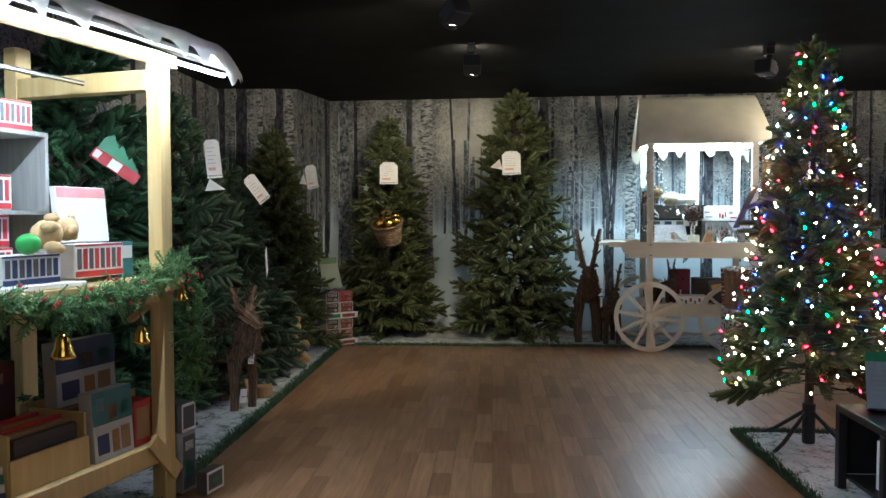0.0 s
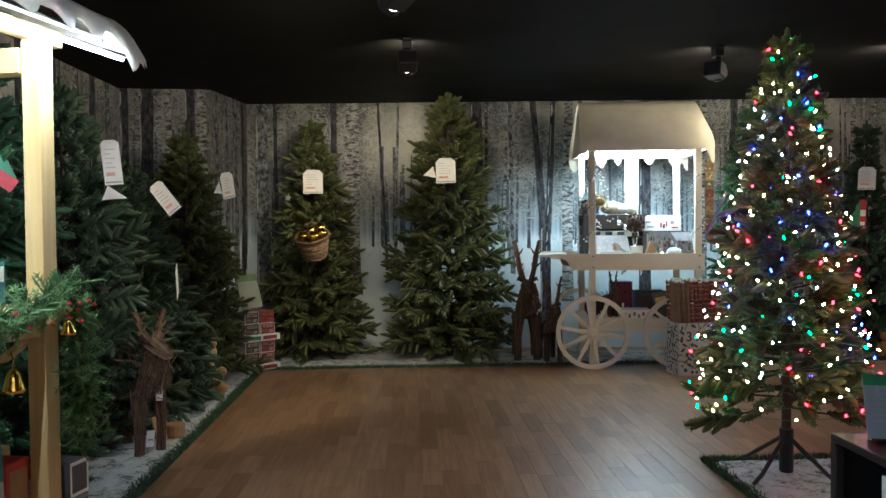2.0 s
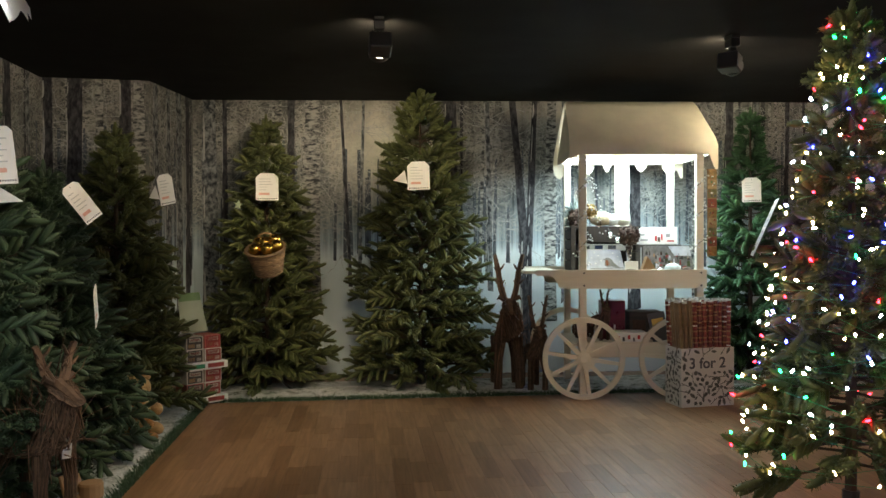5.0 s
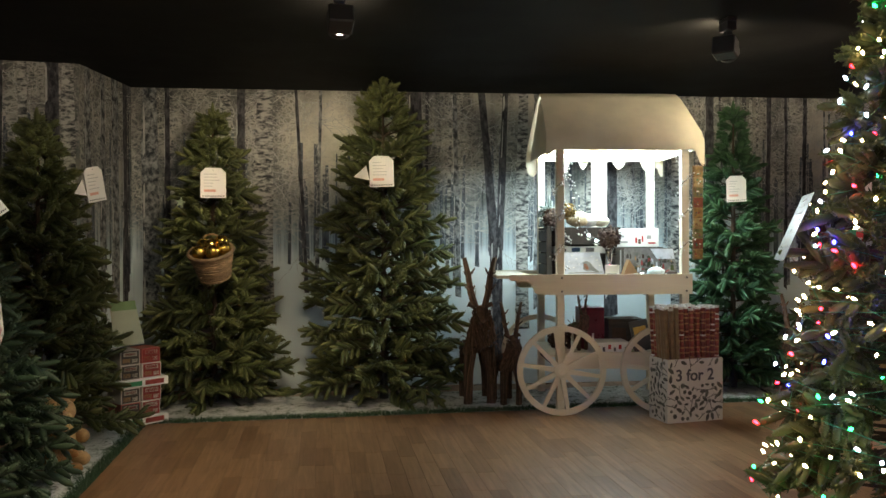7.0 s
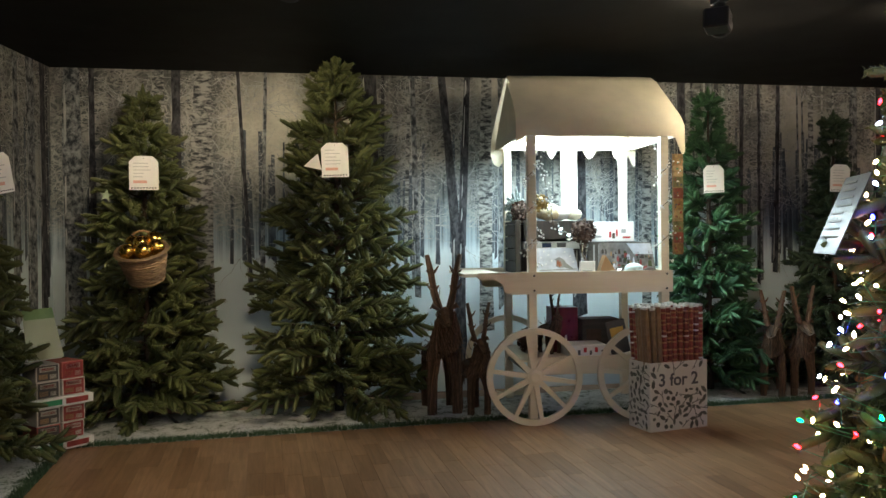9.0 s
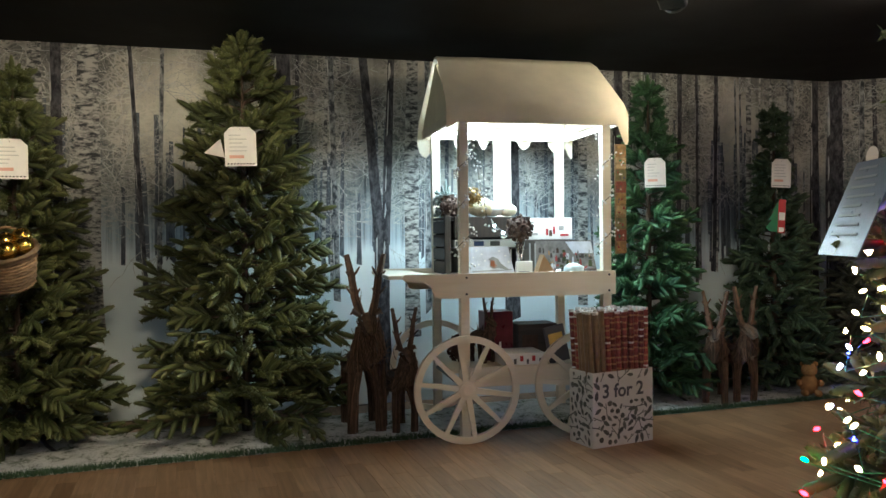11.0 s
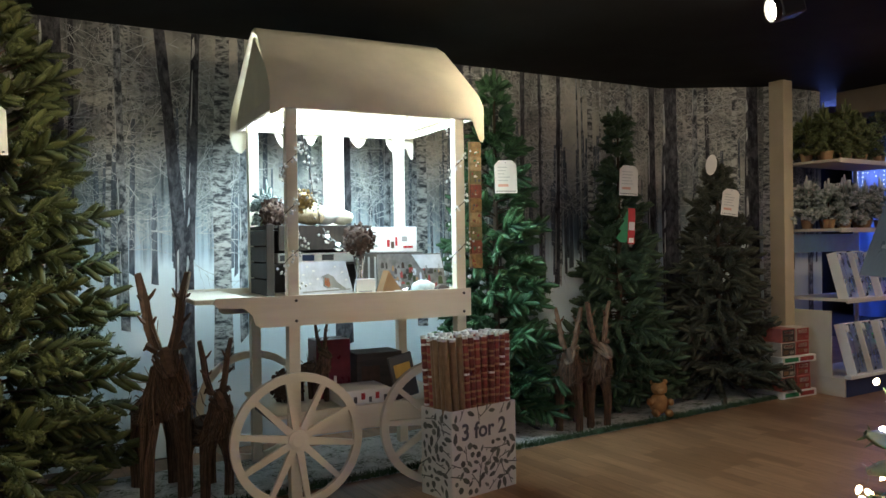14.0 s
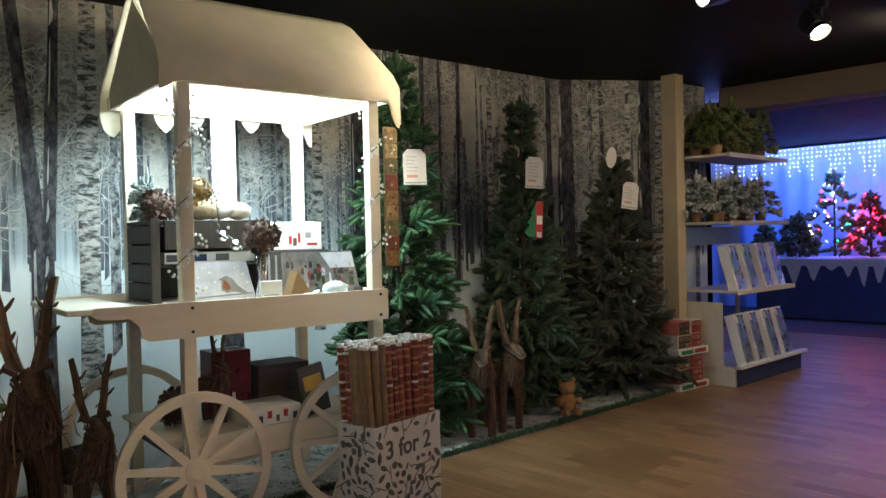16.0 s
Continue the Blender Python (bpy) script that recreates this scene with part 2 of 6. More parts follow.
def snow_mat():
    m, n, l, p = principled("snowy_mat")
    v = coords(n, l)
    big = noise_tex(n, l, v, 9.0, 7, 0.75, 0.5)
    fine = noise_tex(n, l, v, 60.0, 4)
    r = ramp(n, [(0.37, (0.03, 0.05, 0.025)), (0.42, (0.17, 0.20, 0.15)), (0.49, (0.58, 0.60, 0.58)), (0.70, (0.84, 0.84, 0.83))])
    l.new(mix(n, l, 0.3, big, fine), r.inputs[0])
    l.new(r.outputs[0], p.inputs["Base Color"])
    p.inputs["Roughness"].default_value = 0.85
    bump(n, l, p, fine, 0.8, 0.02)
    return m


BLACK_CEILING = surface("black_ceiling_paint", (0.005, 0.0048, 0.0044), 0.75, 0.3, 3, 90, spec=0.2)
BLACK = surface("black_metal", (0.02, 0.02, 0.022), 0.4, 0.2, 20, 200)
DARK_WALL = surface("dark_wall_paint", (0.05, 0.047, 0.045), 0.8, 0.2, 2, 80)
MURAL = mural_back()
TRUNK_DARK = bark_print("printed_dark_bark", (0.022, 0.022, 0.028), (0.17, 0.17, 0.18), 0.42, 0.74, (9, 1, 4))
TRUNK_GREY = bark_print("printed_grey_bark", (0.035, 0.042, 0.05), (0.40, 0.42, 0.42), 0.42, 0.62, (7, 1, 5.5))
TRUNK_PALE = bark_print("printed_pale_birch", (0.05, 0.055, 0.06), (0.50, 0.50, 0.47), 0.42, 0.56, (4.5, 1, 11), 0.3)
TRUNK_FAR = bark_print("printed_far_trunks", (0.05, 0.06, 0.075), (0.22, 0.25, 0.28), 0.38, 0.75)
TWIG = bark_print("printed_rime_twigs", (0.30, 0.32, 0.33), (0.66, 0.66, 0.62), 0.38, 0.66)
FLOOR_WOOD = wood("laminate_floor", (0.27, 0.146, 0.070), (0.48, 0.272, 0.140), 0.34, 1.0, 1, 0.38)
JOINT = surface("floor_joint", (0.07, 0.04, 0.02), 0.7)
MAT = snow_mat()
GRASS = fir("mat_fringe", (0.02, 0.045, 0.02), (0.05, 0.10, 0.045), (0.11, 0.18, 0.09))
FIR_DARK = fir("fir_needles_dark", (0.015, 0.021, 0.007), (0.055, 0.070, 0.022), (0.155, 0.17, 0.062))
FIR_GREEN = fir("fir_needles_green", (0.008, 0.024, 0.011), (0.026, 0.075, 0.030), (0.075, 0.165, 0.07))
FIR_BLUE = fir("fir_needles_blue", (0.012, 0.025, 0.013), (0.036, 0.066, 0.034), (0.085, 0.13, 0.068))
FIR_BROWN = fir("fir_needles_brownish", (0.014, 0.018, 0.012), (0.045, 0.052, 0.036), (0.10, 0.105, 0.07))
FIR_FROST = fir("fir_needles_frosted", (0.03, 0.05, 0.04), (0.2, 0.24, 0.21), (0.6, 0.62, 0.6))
BARK = surface("brown_bark", (0.07, 0.045, 0.03), 0.85, 0.4, 30, 200, relief=0.6)
WICKER = surface("brown_twigs", (0.21, 0.125, 0.075), 0.75, 0.5, 25, 160, relief=0.5, island=0.7)
CREAM = wood("cream_painted_wood", (0.74, 0.66, 0.52), (0.82, 0.75, 0.61), 0.45, 0.6, 0)
PINE = wood("planed_pine", (0.58, 0.41, 0.16), (0.72, 0.55, 0.26), 0.5, 0.7, 2)
FELT = surface("white_snow_felt", (0.83, 0.77, 0.60), 0.95, 0.08, 6, 160, relief=0.5)
THIN_FELT = surface("thin_snow_felt", (0.83, 0.80, 0.70), 0.95, 0.08, 6, 160, relief=0.5)
_n, _l = THIN_FELT.node_tree.nodes, THIN_FELT.node_tree.links
_through, _blend = _n.new("ShaderNodeBsdfTranslucent"), _n.new("ShaderNodeMixShader")
_through.inputs["Color"].default_value = (0.85, 0.86, 0.82, 1)
_blend.inputs[0].default_value = 0.16
_l.new(_n["Principled BSDF"].outputs[0], _blend.inputs[1])
_l.new(_through.outputs[0], _blend.inputs[2])
_l.new(_blend.outputs[0], _n["Material Output"].inputs["Surface"])
WHITE = surface("white_card", (0.80, 0.80, 0.78), 0.5, 0.05, 8, 120, relief=0.05)
PAPER = surface("tag_card", (0.82, 0.81, 0.77), 0.6, 0.05, 8, 120, relief=0.05)
INK = surface("printed_ink", (0.10, 0.10, 0.11), 0.6, 0.1)
GREY_INK = surface("printed_grey", (0.33, 0.33, 0.33), 0.6, 0.1)
RED = surface("red_print", (0.48, 0.035, 0.04), 0.4, 0.2, 15)
DEEP_RED = surface("deep_red_photo_print", (0.30, 0.045, 0.04), 0.4, 0.5, 25)
RED_TXT = surface("orange_print", (0.74, 0.42, 0.34), 0.5, 0.1)
FAINT_INK = surface("faint_grey_print", (0.52, 0.52, 0.51), 0.6, 0.1)
GREEN = surface("green_print", (0.03, 0.22, 0.10), 0.4, 0.2, 15)
TEAL = surface("teal_print", (0.05, 0.20, 0.22), 0.4, 0.2, 15)
NAVY = surface("navy_print", (0.03, 0.05, 0.13), 0.4, 0.2, 15)
GOLD = surface("gold_bauble", (0.85, 0.56, 0.12), 0.22, 0.15, 10, 60, metal=1.0, relief=0.0)
SILVER = surface("silver_foil", (0.80, 0.82, 0.84), 0.2, 0.15, 10, 60, metal=1.0, relief=0.1)
DARK_WOOD = wood("dark_crate_wood", (0.035, 0.03, 0.027), (0.09, 0.075, 0.065), 0.6, 1.0, 0)
GREY_WOOD = wood("grey_washed_wood", (0.22, 0.23, 0.22), (0.36, 0.36, 0.34), 0.6, 1.0, 2)
BROWN_BOX = surface("kraft_card", (0.36, 0.22, 0.11), 0.7, 0.15, 10)
PLUSH = surface("tan_plush", (0.40, 0.21, 0.08), 0.95, 0.3, 25, 220, relief=0.9)
CONE = surface("pine_cone", (0.12, 0.07, 0.05), 0.8, 0.4, 25, 160, relief=0.4, island=0.5)
ROLL = surface("rolled_paper", (0.34, 0.085, 0.07), 0.3, 0.5, 22, 90, relief=0.05, island=0.5, stretch=(1, 1, 2.5))
ROLL_TAN = surface("rolled_kraft_paper", (0.34, 0.23, 0.13), 0.35, 0.4, 22, 90, relief=0.05, island=0.4)
SHELF = surface("cream_steel_shelf", (0.62, 0.58, 0.48), 0.4, 0.08, 5)
BEIGE = surface("beige_paint", (0.45, 0.38, 0.26), 0.6, 0.1, 4)
CLOTH = surface("white_cloth", (0.75, 0.77, 0.8), 0.9, 0.1, 6)
BLUE_CLOTH = surface("blue_cloth", (0.05, 0.08, 0.22), 0.9, 0.2, 6)
BLUE_WALL = surface("pale_backdrop_cloth", (0.45, 0.55, 0.75), 0.9, 0.15, 2)
WICKER_TAN = surface("tan_wicker", (0.30, 0.19, 0.10), 0.7, 0.4, 25, 160, relief=0.5, island=0.5)
TUBE = glow("white_light_tube", (0.86, 0.94, 1.0), 330)
LED = glow("led_strip", (0.82, 0.94, 1.0), 45)
BULB_WHITE = glow("warm_bulb", (1.0, 0.66, 0.30), 30)
BULB_COLD = glow("cold_bulb", (0.5, 0.6, 1.0), 50)
BULB_RED = glow("red_bulb", (1.0, 0.006, 0.012), 60)
BULB_GREEN = glow("green_bulb", (0.006, 1.0, 0.12), 34)
BULB_BLUE = glow("blue_bulb", (0.015, 0.02, 1.0), 110)
SPOT_GLOW = glow("spot_lens", (1.0, 0.86, 0.62), 45)


# ---- mesh tools ----
class Mesh:
    """Collects vertices and faces for one mesh."""

    def __init__(self):
        self.v, self.f, self.k, self.mats = [], [], [], []

    def add(self, verts, faces, m=None, k=0):
        o = len(self.v)
        self.v += [tuple(m @ Vector(p)) if m else tuple(p) for p in verts]
        self.f += [tuple(o + i for i in f) for f in faces]
        self.k += [k] * len(faces)
        return self

    def box(self, x0, x1, y0, y1, z0, z1, b=0.004, m=None, k=0):
        """A box with chamfered edges."""
        b = min(b, (x1 - x0) / 3, (y1 - y0) / 3, (z1 - z0) / 3)
        cx, cy, cz = (x0 + x1) / 2, (y0 + y1) / 2, (z0 + z1) / 2
        hx, hy, hz = (x1 - x0) / 2, (y1 - y0) / 2, (z1 - z0) / 2
        vs, idx = [], {}
        for sx in (-1, 1):
            for sy in (-1, 1):
                for sz in (-1, 1):
                    for a in range(3):
                        d = [b, b, b]
                        d[a] = 0
                        idx[sx, sy, sz, a] = len(vs)
                        vs.append((cx + sx * (hx - d[0]), cy + sy * (hy - d[1]), cz + sz * (hz - d[2])))
        fs = []
        for a in range(3):
            o1, o2 = [(1, 2), (2, 0), (0, 1)][a]
            for s in (-1, 1):
                q = []
                for p, r in ((-1, -1), (1, -1), (1, 1), (-1, 1)):
                    c = [0, 0, 0]
                    c[a], c[o1], c[o2] = s, p, r
                    q.append(idx[(*c, a)])
                fs.append(tuple(q if s > 0 else q[::-1]))
        for a in range(3):
            o1, o2 = [(1, 2), (2, 0), (0, 1)][a]
            for s1 in (-1, 1):
                for s2 in (-1, 1):
                    e = []
                    for t, which in ((-1, o1), (1, o1), (1, o2), (-1, o2)):
                        c = [0, 0, 0]
                        c[a], c[o1], c[o2] = t, s1, s2
                        e.append(idx[(*c, which)])
                    fs.append(tuple(e))
        for sx in (-1, 1):
            for sy in (-1, 1):
                for sz in (-1, 1):
                    t = [idx[sx, sy, sz, a] for a in range(3)]
                    fs.append(tuple(t if sx * sy * sz > 0 else t[::-1]))
        return self.add(vs, fs, m, k)

    def tube(self, path, radii, n=8, m=None, k=0, cap=True):
        path = [Vector(p) for p in path]
        if isinstance(radii, (int, float)):
            radii = [radii] * len(path)
        vs, fs = [], []
        up = Vector((0.13, 0.27, 1)).normalized()
        for i, p in enumerate(path):
            t = (path[min(i + 1, len(path) - 1)] - path[max(i - 1, 0)]).normalized()
            a = t.cross(up)
            if a.length < 0.05:
                a = t.cross(Vector((1, 0, 0)))
            a.normalize()
            b = t.cross(a)
            for j in range(n):
                w = 2 * math.pi * j / n
                vs.append(p + radii[i] * (math.cos(w) * a + math.sin(w) * b))
        for i in range(len(path) - 1):
            for j in range(n):
                fs.append((i * n + j, (i + 1) * n + j, (i + 1) * n + (j + 1) % n, i * n + (j + 1) % n))
        if cap:
            fs.append(tuple(range(n)))
            fs.append(tuple(range((len(path) - 1) * n, len(path) * n))[::-1])
        return self.add(vs, fs, m, k)

    def lathe(self, prof, n=16, m=None, k=0):
        """Turns (radius, z) pairs round the z axis."""
        vs, fs = [], []
        for r, z in prof:
            vs += [(r * math.cos(2 * math.pi * j / n), r * math.sin(2 * math.pi * j / n), z) for j in range(n)]
        for i in range(len(prof) - 1):
            for j in range(n):
                fs.append((i * n + j, i * n + (j + 1) % n, (i + 1) * n + (j + 1) % n, (i + 1) * n + j))
        fs.append(tuple(range(n))[::-1])
        fs.append(tuple(range((len(prof) - 1) * n, len(prof) * n)))
        return self.add(vs, fs, m, k)

    def blob(self, c, r, m=None, k=0, n=10, rough=0.0, seed=0):
        prof, vs, fs = n // 2 + 1, [], []
        for i in range(prof + 1):
            th = math.pi * i / prof
            for j in range(n):
                ph = 2 * math.pi * j / n
                d = Vector((math.sin(th) * math.cos(ph), math.sin(th) * math.sin(ph), math.cos(th)))
                s = 1 + (rough * noise.noise(d * 3 + Vector((seed, 0, 0))) if rough else 0)
                vs.append((c[0] + r[0] * d.x * s, c[1] + r[1] * d.y * s, c[2] + r[2] * d.z * s))
        for i in range(prof):
            for j in range(n):
                fs.append((i * n + j, (i + 1) * n + j, (i + 1) * n + (j + 1) % n, i * n + (j + 1) % n))
        return self.add(vs, fs, m, k)

    def prism(self, outline, y0, y1, m=None, k=0):
        """An outline in x and z, as thick as y0 to y1."""
        n = len(outline)
        vs = [(x, y0, z) for x, z in outline] + [(x, y1, z) for x, z in outline]
        fs = [tuple(range(n)), tuple(range(n, 2 * n))[::-1]]
        fs += [(i, i + n, (i + 1) % n + n, (i + 1) % n) for i in range(n)]
        return self.add(vs, fs, m, k)

    def data(self, name, *materials, smooth=False):
        me = bpy.data.meshes.new(name)
        me.from_pydata(self.v, [], self.f)
        for mt in materials:
            me.materials.append(mt)
        if len(materials) > 1:
            me.polygons.foreach_set("material_index", self.k)
        if smooth:
            me.polygons.foreach_set("use_smooth", [True] * len(me.polygons))
        bm = bmesh.new()
        bm.from_mesh(me)
        bmesh.ops.recalc_face_normals(bm, faces=bm.faces)
        bm.to_mesh(me)
        bm.free()
        me.update()
        return me


def thing(name, m, label, category, group="", kind=""):
    ob = new(name)
    ob.empty_display_size = 0.1
    ob.matrix_world = m
    return tagged(ob, label, category, group, kind)


def part(name, mesh, material, parent, label="", m=None, smooth=False):
    mats = material if isinstance(material, (list, tuple)) else [material]
    ob = new(name, mesh.data(name, *mats, smooth=smooth) if isinstance(mesh, Mesh) else mesh)
    ob.parent = parent
    if m is not None:
        ob.matrix_basis = m
    return tagged(ob, label)


def solid(name, mesh, material, m, label, category="", group="", kind="", smooth=False):
    mats = material if isinstance(material, (list, tuple)) else [material]
    ob = new(name, mesh.data(name, *mats, smooth=smooth))
    ob.matrix_world = m
    return tagged(ob, label, category, group, kind)

# ---- structure ----
TOP = 2.65
CORNERS = [(-2.98, -2.6), (-2.90, 8.10), (-2.06, 8.18), (-1.89, 9.06), (5.42, 8.68), (6.25, 8.12), (6.85, 8.06)]
# trunks on each wall: along the wall, width, kind, foot height, lean
TRUNKS = {
    0: [(7.6, 0.10, "d", 0.8, 0.02), (8.3, 0.16, "g", 0.6, 0), (8.75, 0.10, "d", 0.7, 0.03), (9.35, 0.12, "d", 0.7, 0), (9.75, 0.1, "p", 0.7, 0), (10.1, 0.14, "d", 0.6, 0), (10.45, 0.08, "g", 0.7, 0)],
    1: [(0.05, 0.08, "d", 0.7, 0), (0.22, 0.13, "d", 0.55, 0.02), (0.45, 0.07, "p", 0.7, 0), (0.66, 0.11, "d", 0.5, 0), (0.77, 0.10, "p", 0.6, 0)],
    2: [(0.12, 0.10, "g", 0.6, 0), (0.36, 0.09, "g", 0.7, 0), (0.58, 0.12, "g", 0.6, 0), (0.76, 0.09, "d", 0.5, 0)],
    3: [(0.16, 0.14, "g", 0.55, 0), (0.30, 0.05, "d", 0.8, 0), (0.80, 0.11, "p", 0.8, 0), (0.93, 0.08, "d", 0.85, 0),
        (1.50, 0.035, "d", 0.85, -0.05), (1.58, 0.03, "g", 0.9, 0.03), (2.47, 0.13, "d", 0.6, 0), (1.12, 0.17, "p", 0.55, 0.01), (2.75, 0.03, "p", 0.9, 0.03), (2.86, 0.05, "g", 0.8, -0.02),
        (3.44, 0.11, "p", 0.5, 0.01), (3.58, 0.05, "g", 0.7, 0), (4.05, 0.05, "p", 0.8, 0.02), (4.28, 0.12, "d", 0.6, 0), (4.62, 0.05, "g", 0.8, 0), (4.90, 0.08, "p", 0.7, 0),
        (5.23, 0.10, "d", 0.6, 0), (5.50, 0.06, "g", 0.8, 0), (5.78, 0.05, "d", 0.8, 0.02), (5.98, 0.03, "d", 0.85, 0), (6.14, 0.045, "d", 0.95, 0.02), (6.5, 0.06, "p", 0.8, 0), (6.95, 0.06, "g", 0.7, 0), (7.2, 0.09, "d", 0.6, 0)],
    4: [(0.08, 0.14, "d", 0.5, 0), (0.3, 0.05, "g", 0.8, 0), (0.62, 0.05, "p", 0.9, 0.02), (0.80, 0.12, "d", 0.5, 0), (0.93, 0.07, "p", 0.6, 0)],
    5: [(0.1, 0.08, "d", 0.6, 0), (0.45, 0.06, "g", 0.6, 0)],
}


def strip(mesh, rng, u, w, z0, z1, lean, y, wave=0.02):
    """A printed trunk: an upright band with an uneven outline."""
    steps, ph = 9, rng.uniform(0, 6)
    vs = []
    for i in range(steps):
        t = i / (steps - 1)
        c = u + lean * t * (z1 - z0) + wave * w * 3 * math.sin(ph + 4 * t)
        h = w * (0.58 - 0.16 * t) * (1 + 0.08 * math.sin(9 * t + ph))
        foot = rng.uniform(-0.7, 0.7) * w if i == 0 else 0.0
        vs += [(c - h, y, z0 + t * (z1 - z0) + foot), (c + h, y, z0 + t * (z1 - z0) - foot)]
    mesh.add(vs, [(2 * i, 2 * i + 1, 2 * i + 3, 2 * i + 2) for i in range(steps - 1)])


def rim_of_snow(mesh, rng, u, w, z0, z1, lean, y):
    """Printed rime: broken pale slivers down the windward side of a trunk."""
    z = z0 + rng.uniform(0.0, 0.2)
    while z < z1 - 0.1:
        top = min(z1 - 0.02, z + rng.uniform(0.12, 0.5))
        c0, c1 = u + lean * (z - z0) - 0.42 * w, u + lean * (top - z0) - 0.40 * w
        h = w * rng.uniform(0.05, 0.15)
        mesh.add([(c0 - h * 0.3, y, z), (c0 + h, y, z + 0.03), ((c0 + c1) / 2 + h * rng.uniform(0.6, 1.4), y, (z + top) / 2), (c1 + h * 0.4, y, top), (c1 - h * 0.3, y, top - 0.02)], [(0, 1, 2, 3, 4)])
        z = top + rng.uniform(0.02, 0.25)


def twig(mesh, rng, x, z, ang, length, w, y, limit, depth):
    """A printed branch with side shoots."""
    pts = [(x, z)]
    for _ in range(4):
        ang += rng.uniform(-0.28, 0.28)
        x, z = x + math.cos(ang) * length / 4, z + math.sin(ang) * length / 4
        if not (0.01 < x < limit - 0.01 and 0.7 < z < TOP - 0.02):
            break
        pts.append((x, z))
        if depth and rng.random() < 0.8:
            twig(mesh, rng, x, z, ang + rng.choice((-1, 1)) * rng.uniform(0.5, 1.1), length * 0.55, w * 0.65, y, limit, depth - 1)
    if len(pts) < 2:
        return
    vs = []
    for i, (a, b) in enumerate(pts):
        h = w * (1 - 0.75 * i / len(pts)) / 2
        vs += [(a - h * math.sin(ang), y, b + h * math.cos(ang)), (a + h * math.sin(ang), y, b - h * math.cos(ang))]
    mesh.add(vs, [(2 * i, 2 * i + 1, 2 * i + 3, 2 * i + 2) for i in range(len(pts) - 1)])


for i, ((ax, ay), (bx, by)) in enumerate(zip(CORNERS, CORNERS[1:])):
    length = math.hypot(bx - ax, by - ay)
    m = pose(ax, ay, 0, 0, 0, math.degrees(math.atan2(by - ay, bx - ax)))
    out = 0.12
    w = solid("wall_%d" % (i + 1), Mesh().box(0, length, 0.002, out, 0, TOP + 0.1, 0.002), DARK_WALL, m, "dark wall papered with a winter woodland mural", kind="structure")
    rng = random.Random(40 + i)
    sheet = Mesh().add([(0, 0, 0), (length, 0, 0), (length, 0, TOP), (0, 0, TOP)], [(0, 1, 2, 3)])
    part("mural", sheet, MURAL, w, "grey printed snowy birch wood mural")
    start = 5.5 if i == 0 else 0.0
    far, dark, grey, pale, rime, snowy = (Mesh() for _ in range(6))
    for _ in range(int((length - start) * 17)):
        u = rng.uniform(start + 0.03, length - 0.03)
        strip(far, rng, u, rng.uniform(0.012, 0.04), rng.uniform(1.02, 1.28), rng.uniform(1.6, 2.3), rng.uniform(-0.02, 0.02), -0.001)
    for _ in range(int((length - start) * 3.2)):
        u = rng.uniform(start + 0.05, length - 0.05)
        strip(rng.choice((dark, grey, pale)), rng, u, rng.uniform(0.018, 0.04), rng.uniform(0.85, 1.1), TOP, rng.uniform(-0.02, 0.02), -0.002)
    for u, wd, kind, z0, lean in TRUNKS[i]:
        strip({"d": dark, "g": grey, "p": pale}[kind], rng, u, wd, z0, TOP, lean, -0.003)
        if kind != "p":
            rim_of_snow(snowy, rng, u, wd, z0, TOP, lean, -0.0045)
    if i == 3:  # the forked trunk
        rim_of_snow(snowy, rng, 3.20, 0.115, 0.3, 1.5, 0.012, -0.0052)
        rim_of_snow(snowy, rng, 3.25, 0.10, 0.9, TOP, 0.04, -0.0052)
        strip(dark, rng, 3.20, 0.115, 0.16, 1.46, 0.012, -0.0034)
        strip(dark, rng, 3.195, 0.072, 1.22, TOP, -0.085, -0.0037, 0.01)
        strip(dark, rng, 3.236, 0.062, 1.22, TOP, 0.04, -0.004, 0.01)
    for _ in range(int((length - start) * 46)):
        u = rng.uniform(start + 0.1, length - 0.1)
        twig(rime, rng, u, rng.uniform(1.25, 2.6), rng.choice((rng.uniform(-0.3, 1.0), rng.uniform(2.1, 3.4))), rng.uniform(0.18, 0.5), rng.uniform(0.005, 0.009), -0.0025, length, 2)
    for nm, me, mt in (("printed_far_trunks", far, TRUNK_FAR), ("printed_dark_trunks", dark, TRUNK_DARK), ("printed_grey_trunks", grey, TRUNK_GREY), ("printed_birch_trunks", pale, TRUNK_PALE), ("printed_twigs", rime, TWIG), ("printed_snow_edges", snowy, TWIG)):
        if me.v:
            part(nm, me, mt, w)["kind"] = "stuff"

# plain walls that close the shop round the aisle
for i, (ax, ay, bx, by) in enumerate([(-3.1, -2.7, 14.2, -2.7), (14.2, -2.7, 14.2, 12.0), (14.2, 12.0, 6.85, 12.0), (6.85, 12.0, 6.85, 8.2)]):
    length = math.hypot(bx - ax, by - ay)
    m = pose(ax, ay, 0, 0, 0, math.degrees(math.atan2(by - ay, bx - ax)))
    solid("wall_%d" % (i + 7), Mesh().box(0, length, -0.12, 0, 0, TOP + 0.1, 0.002), DARK_WALL, m, "plain dark painted shop wall", kind="structure")
solid("ceiling", Mesh().box(-3.3, 14.4, -2.9, 12.2, TOP, TOP + 0.15, 0.002), BLACK_CEILING, pose(0, 0, 0), "black painted ceiling", kind="structure")
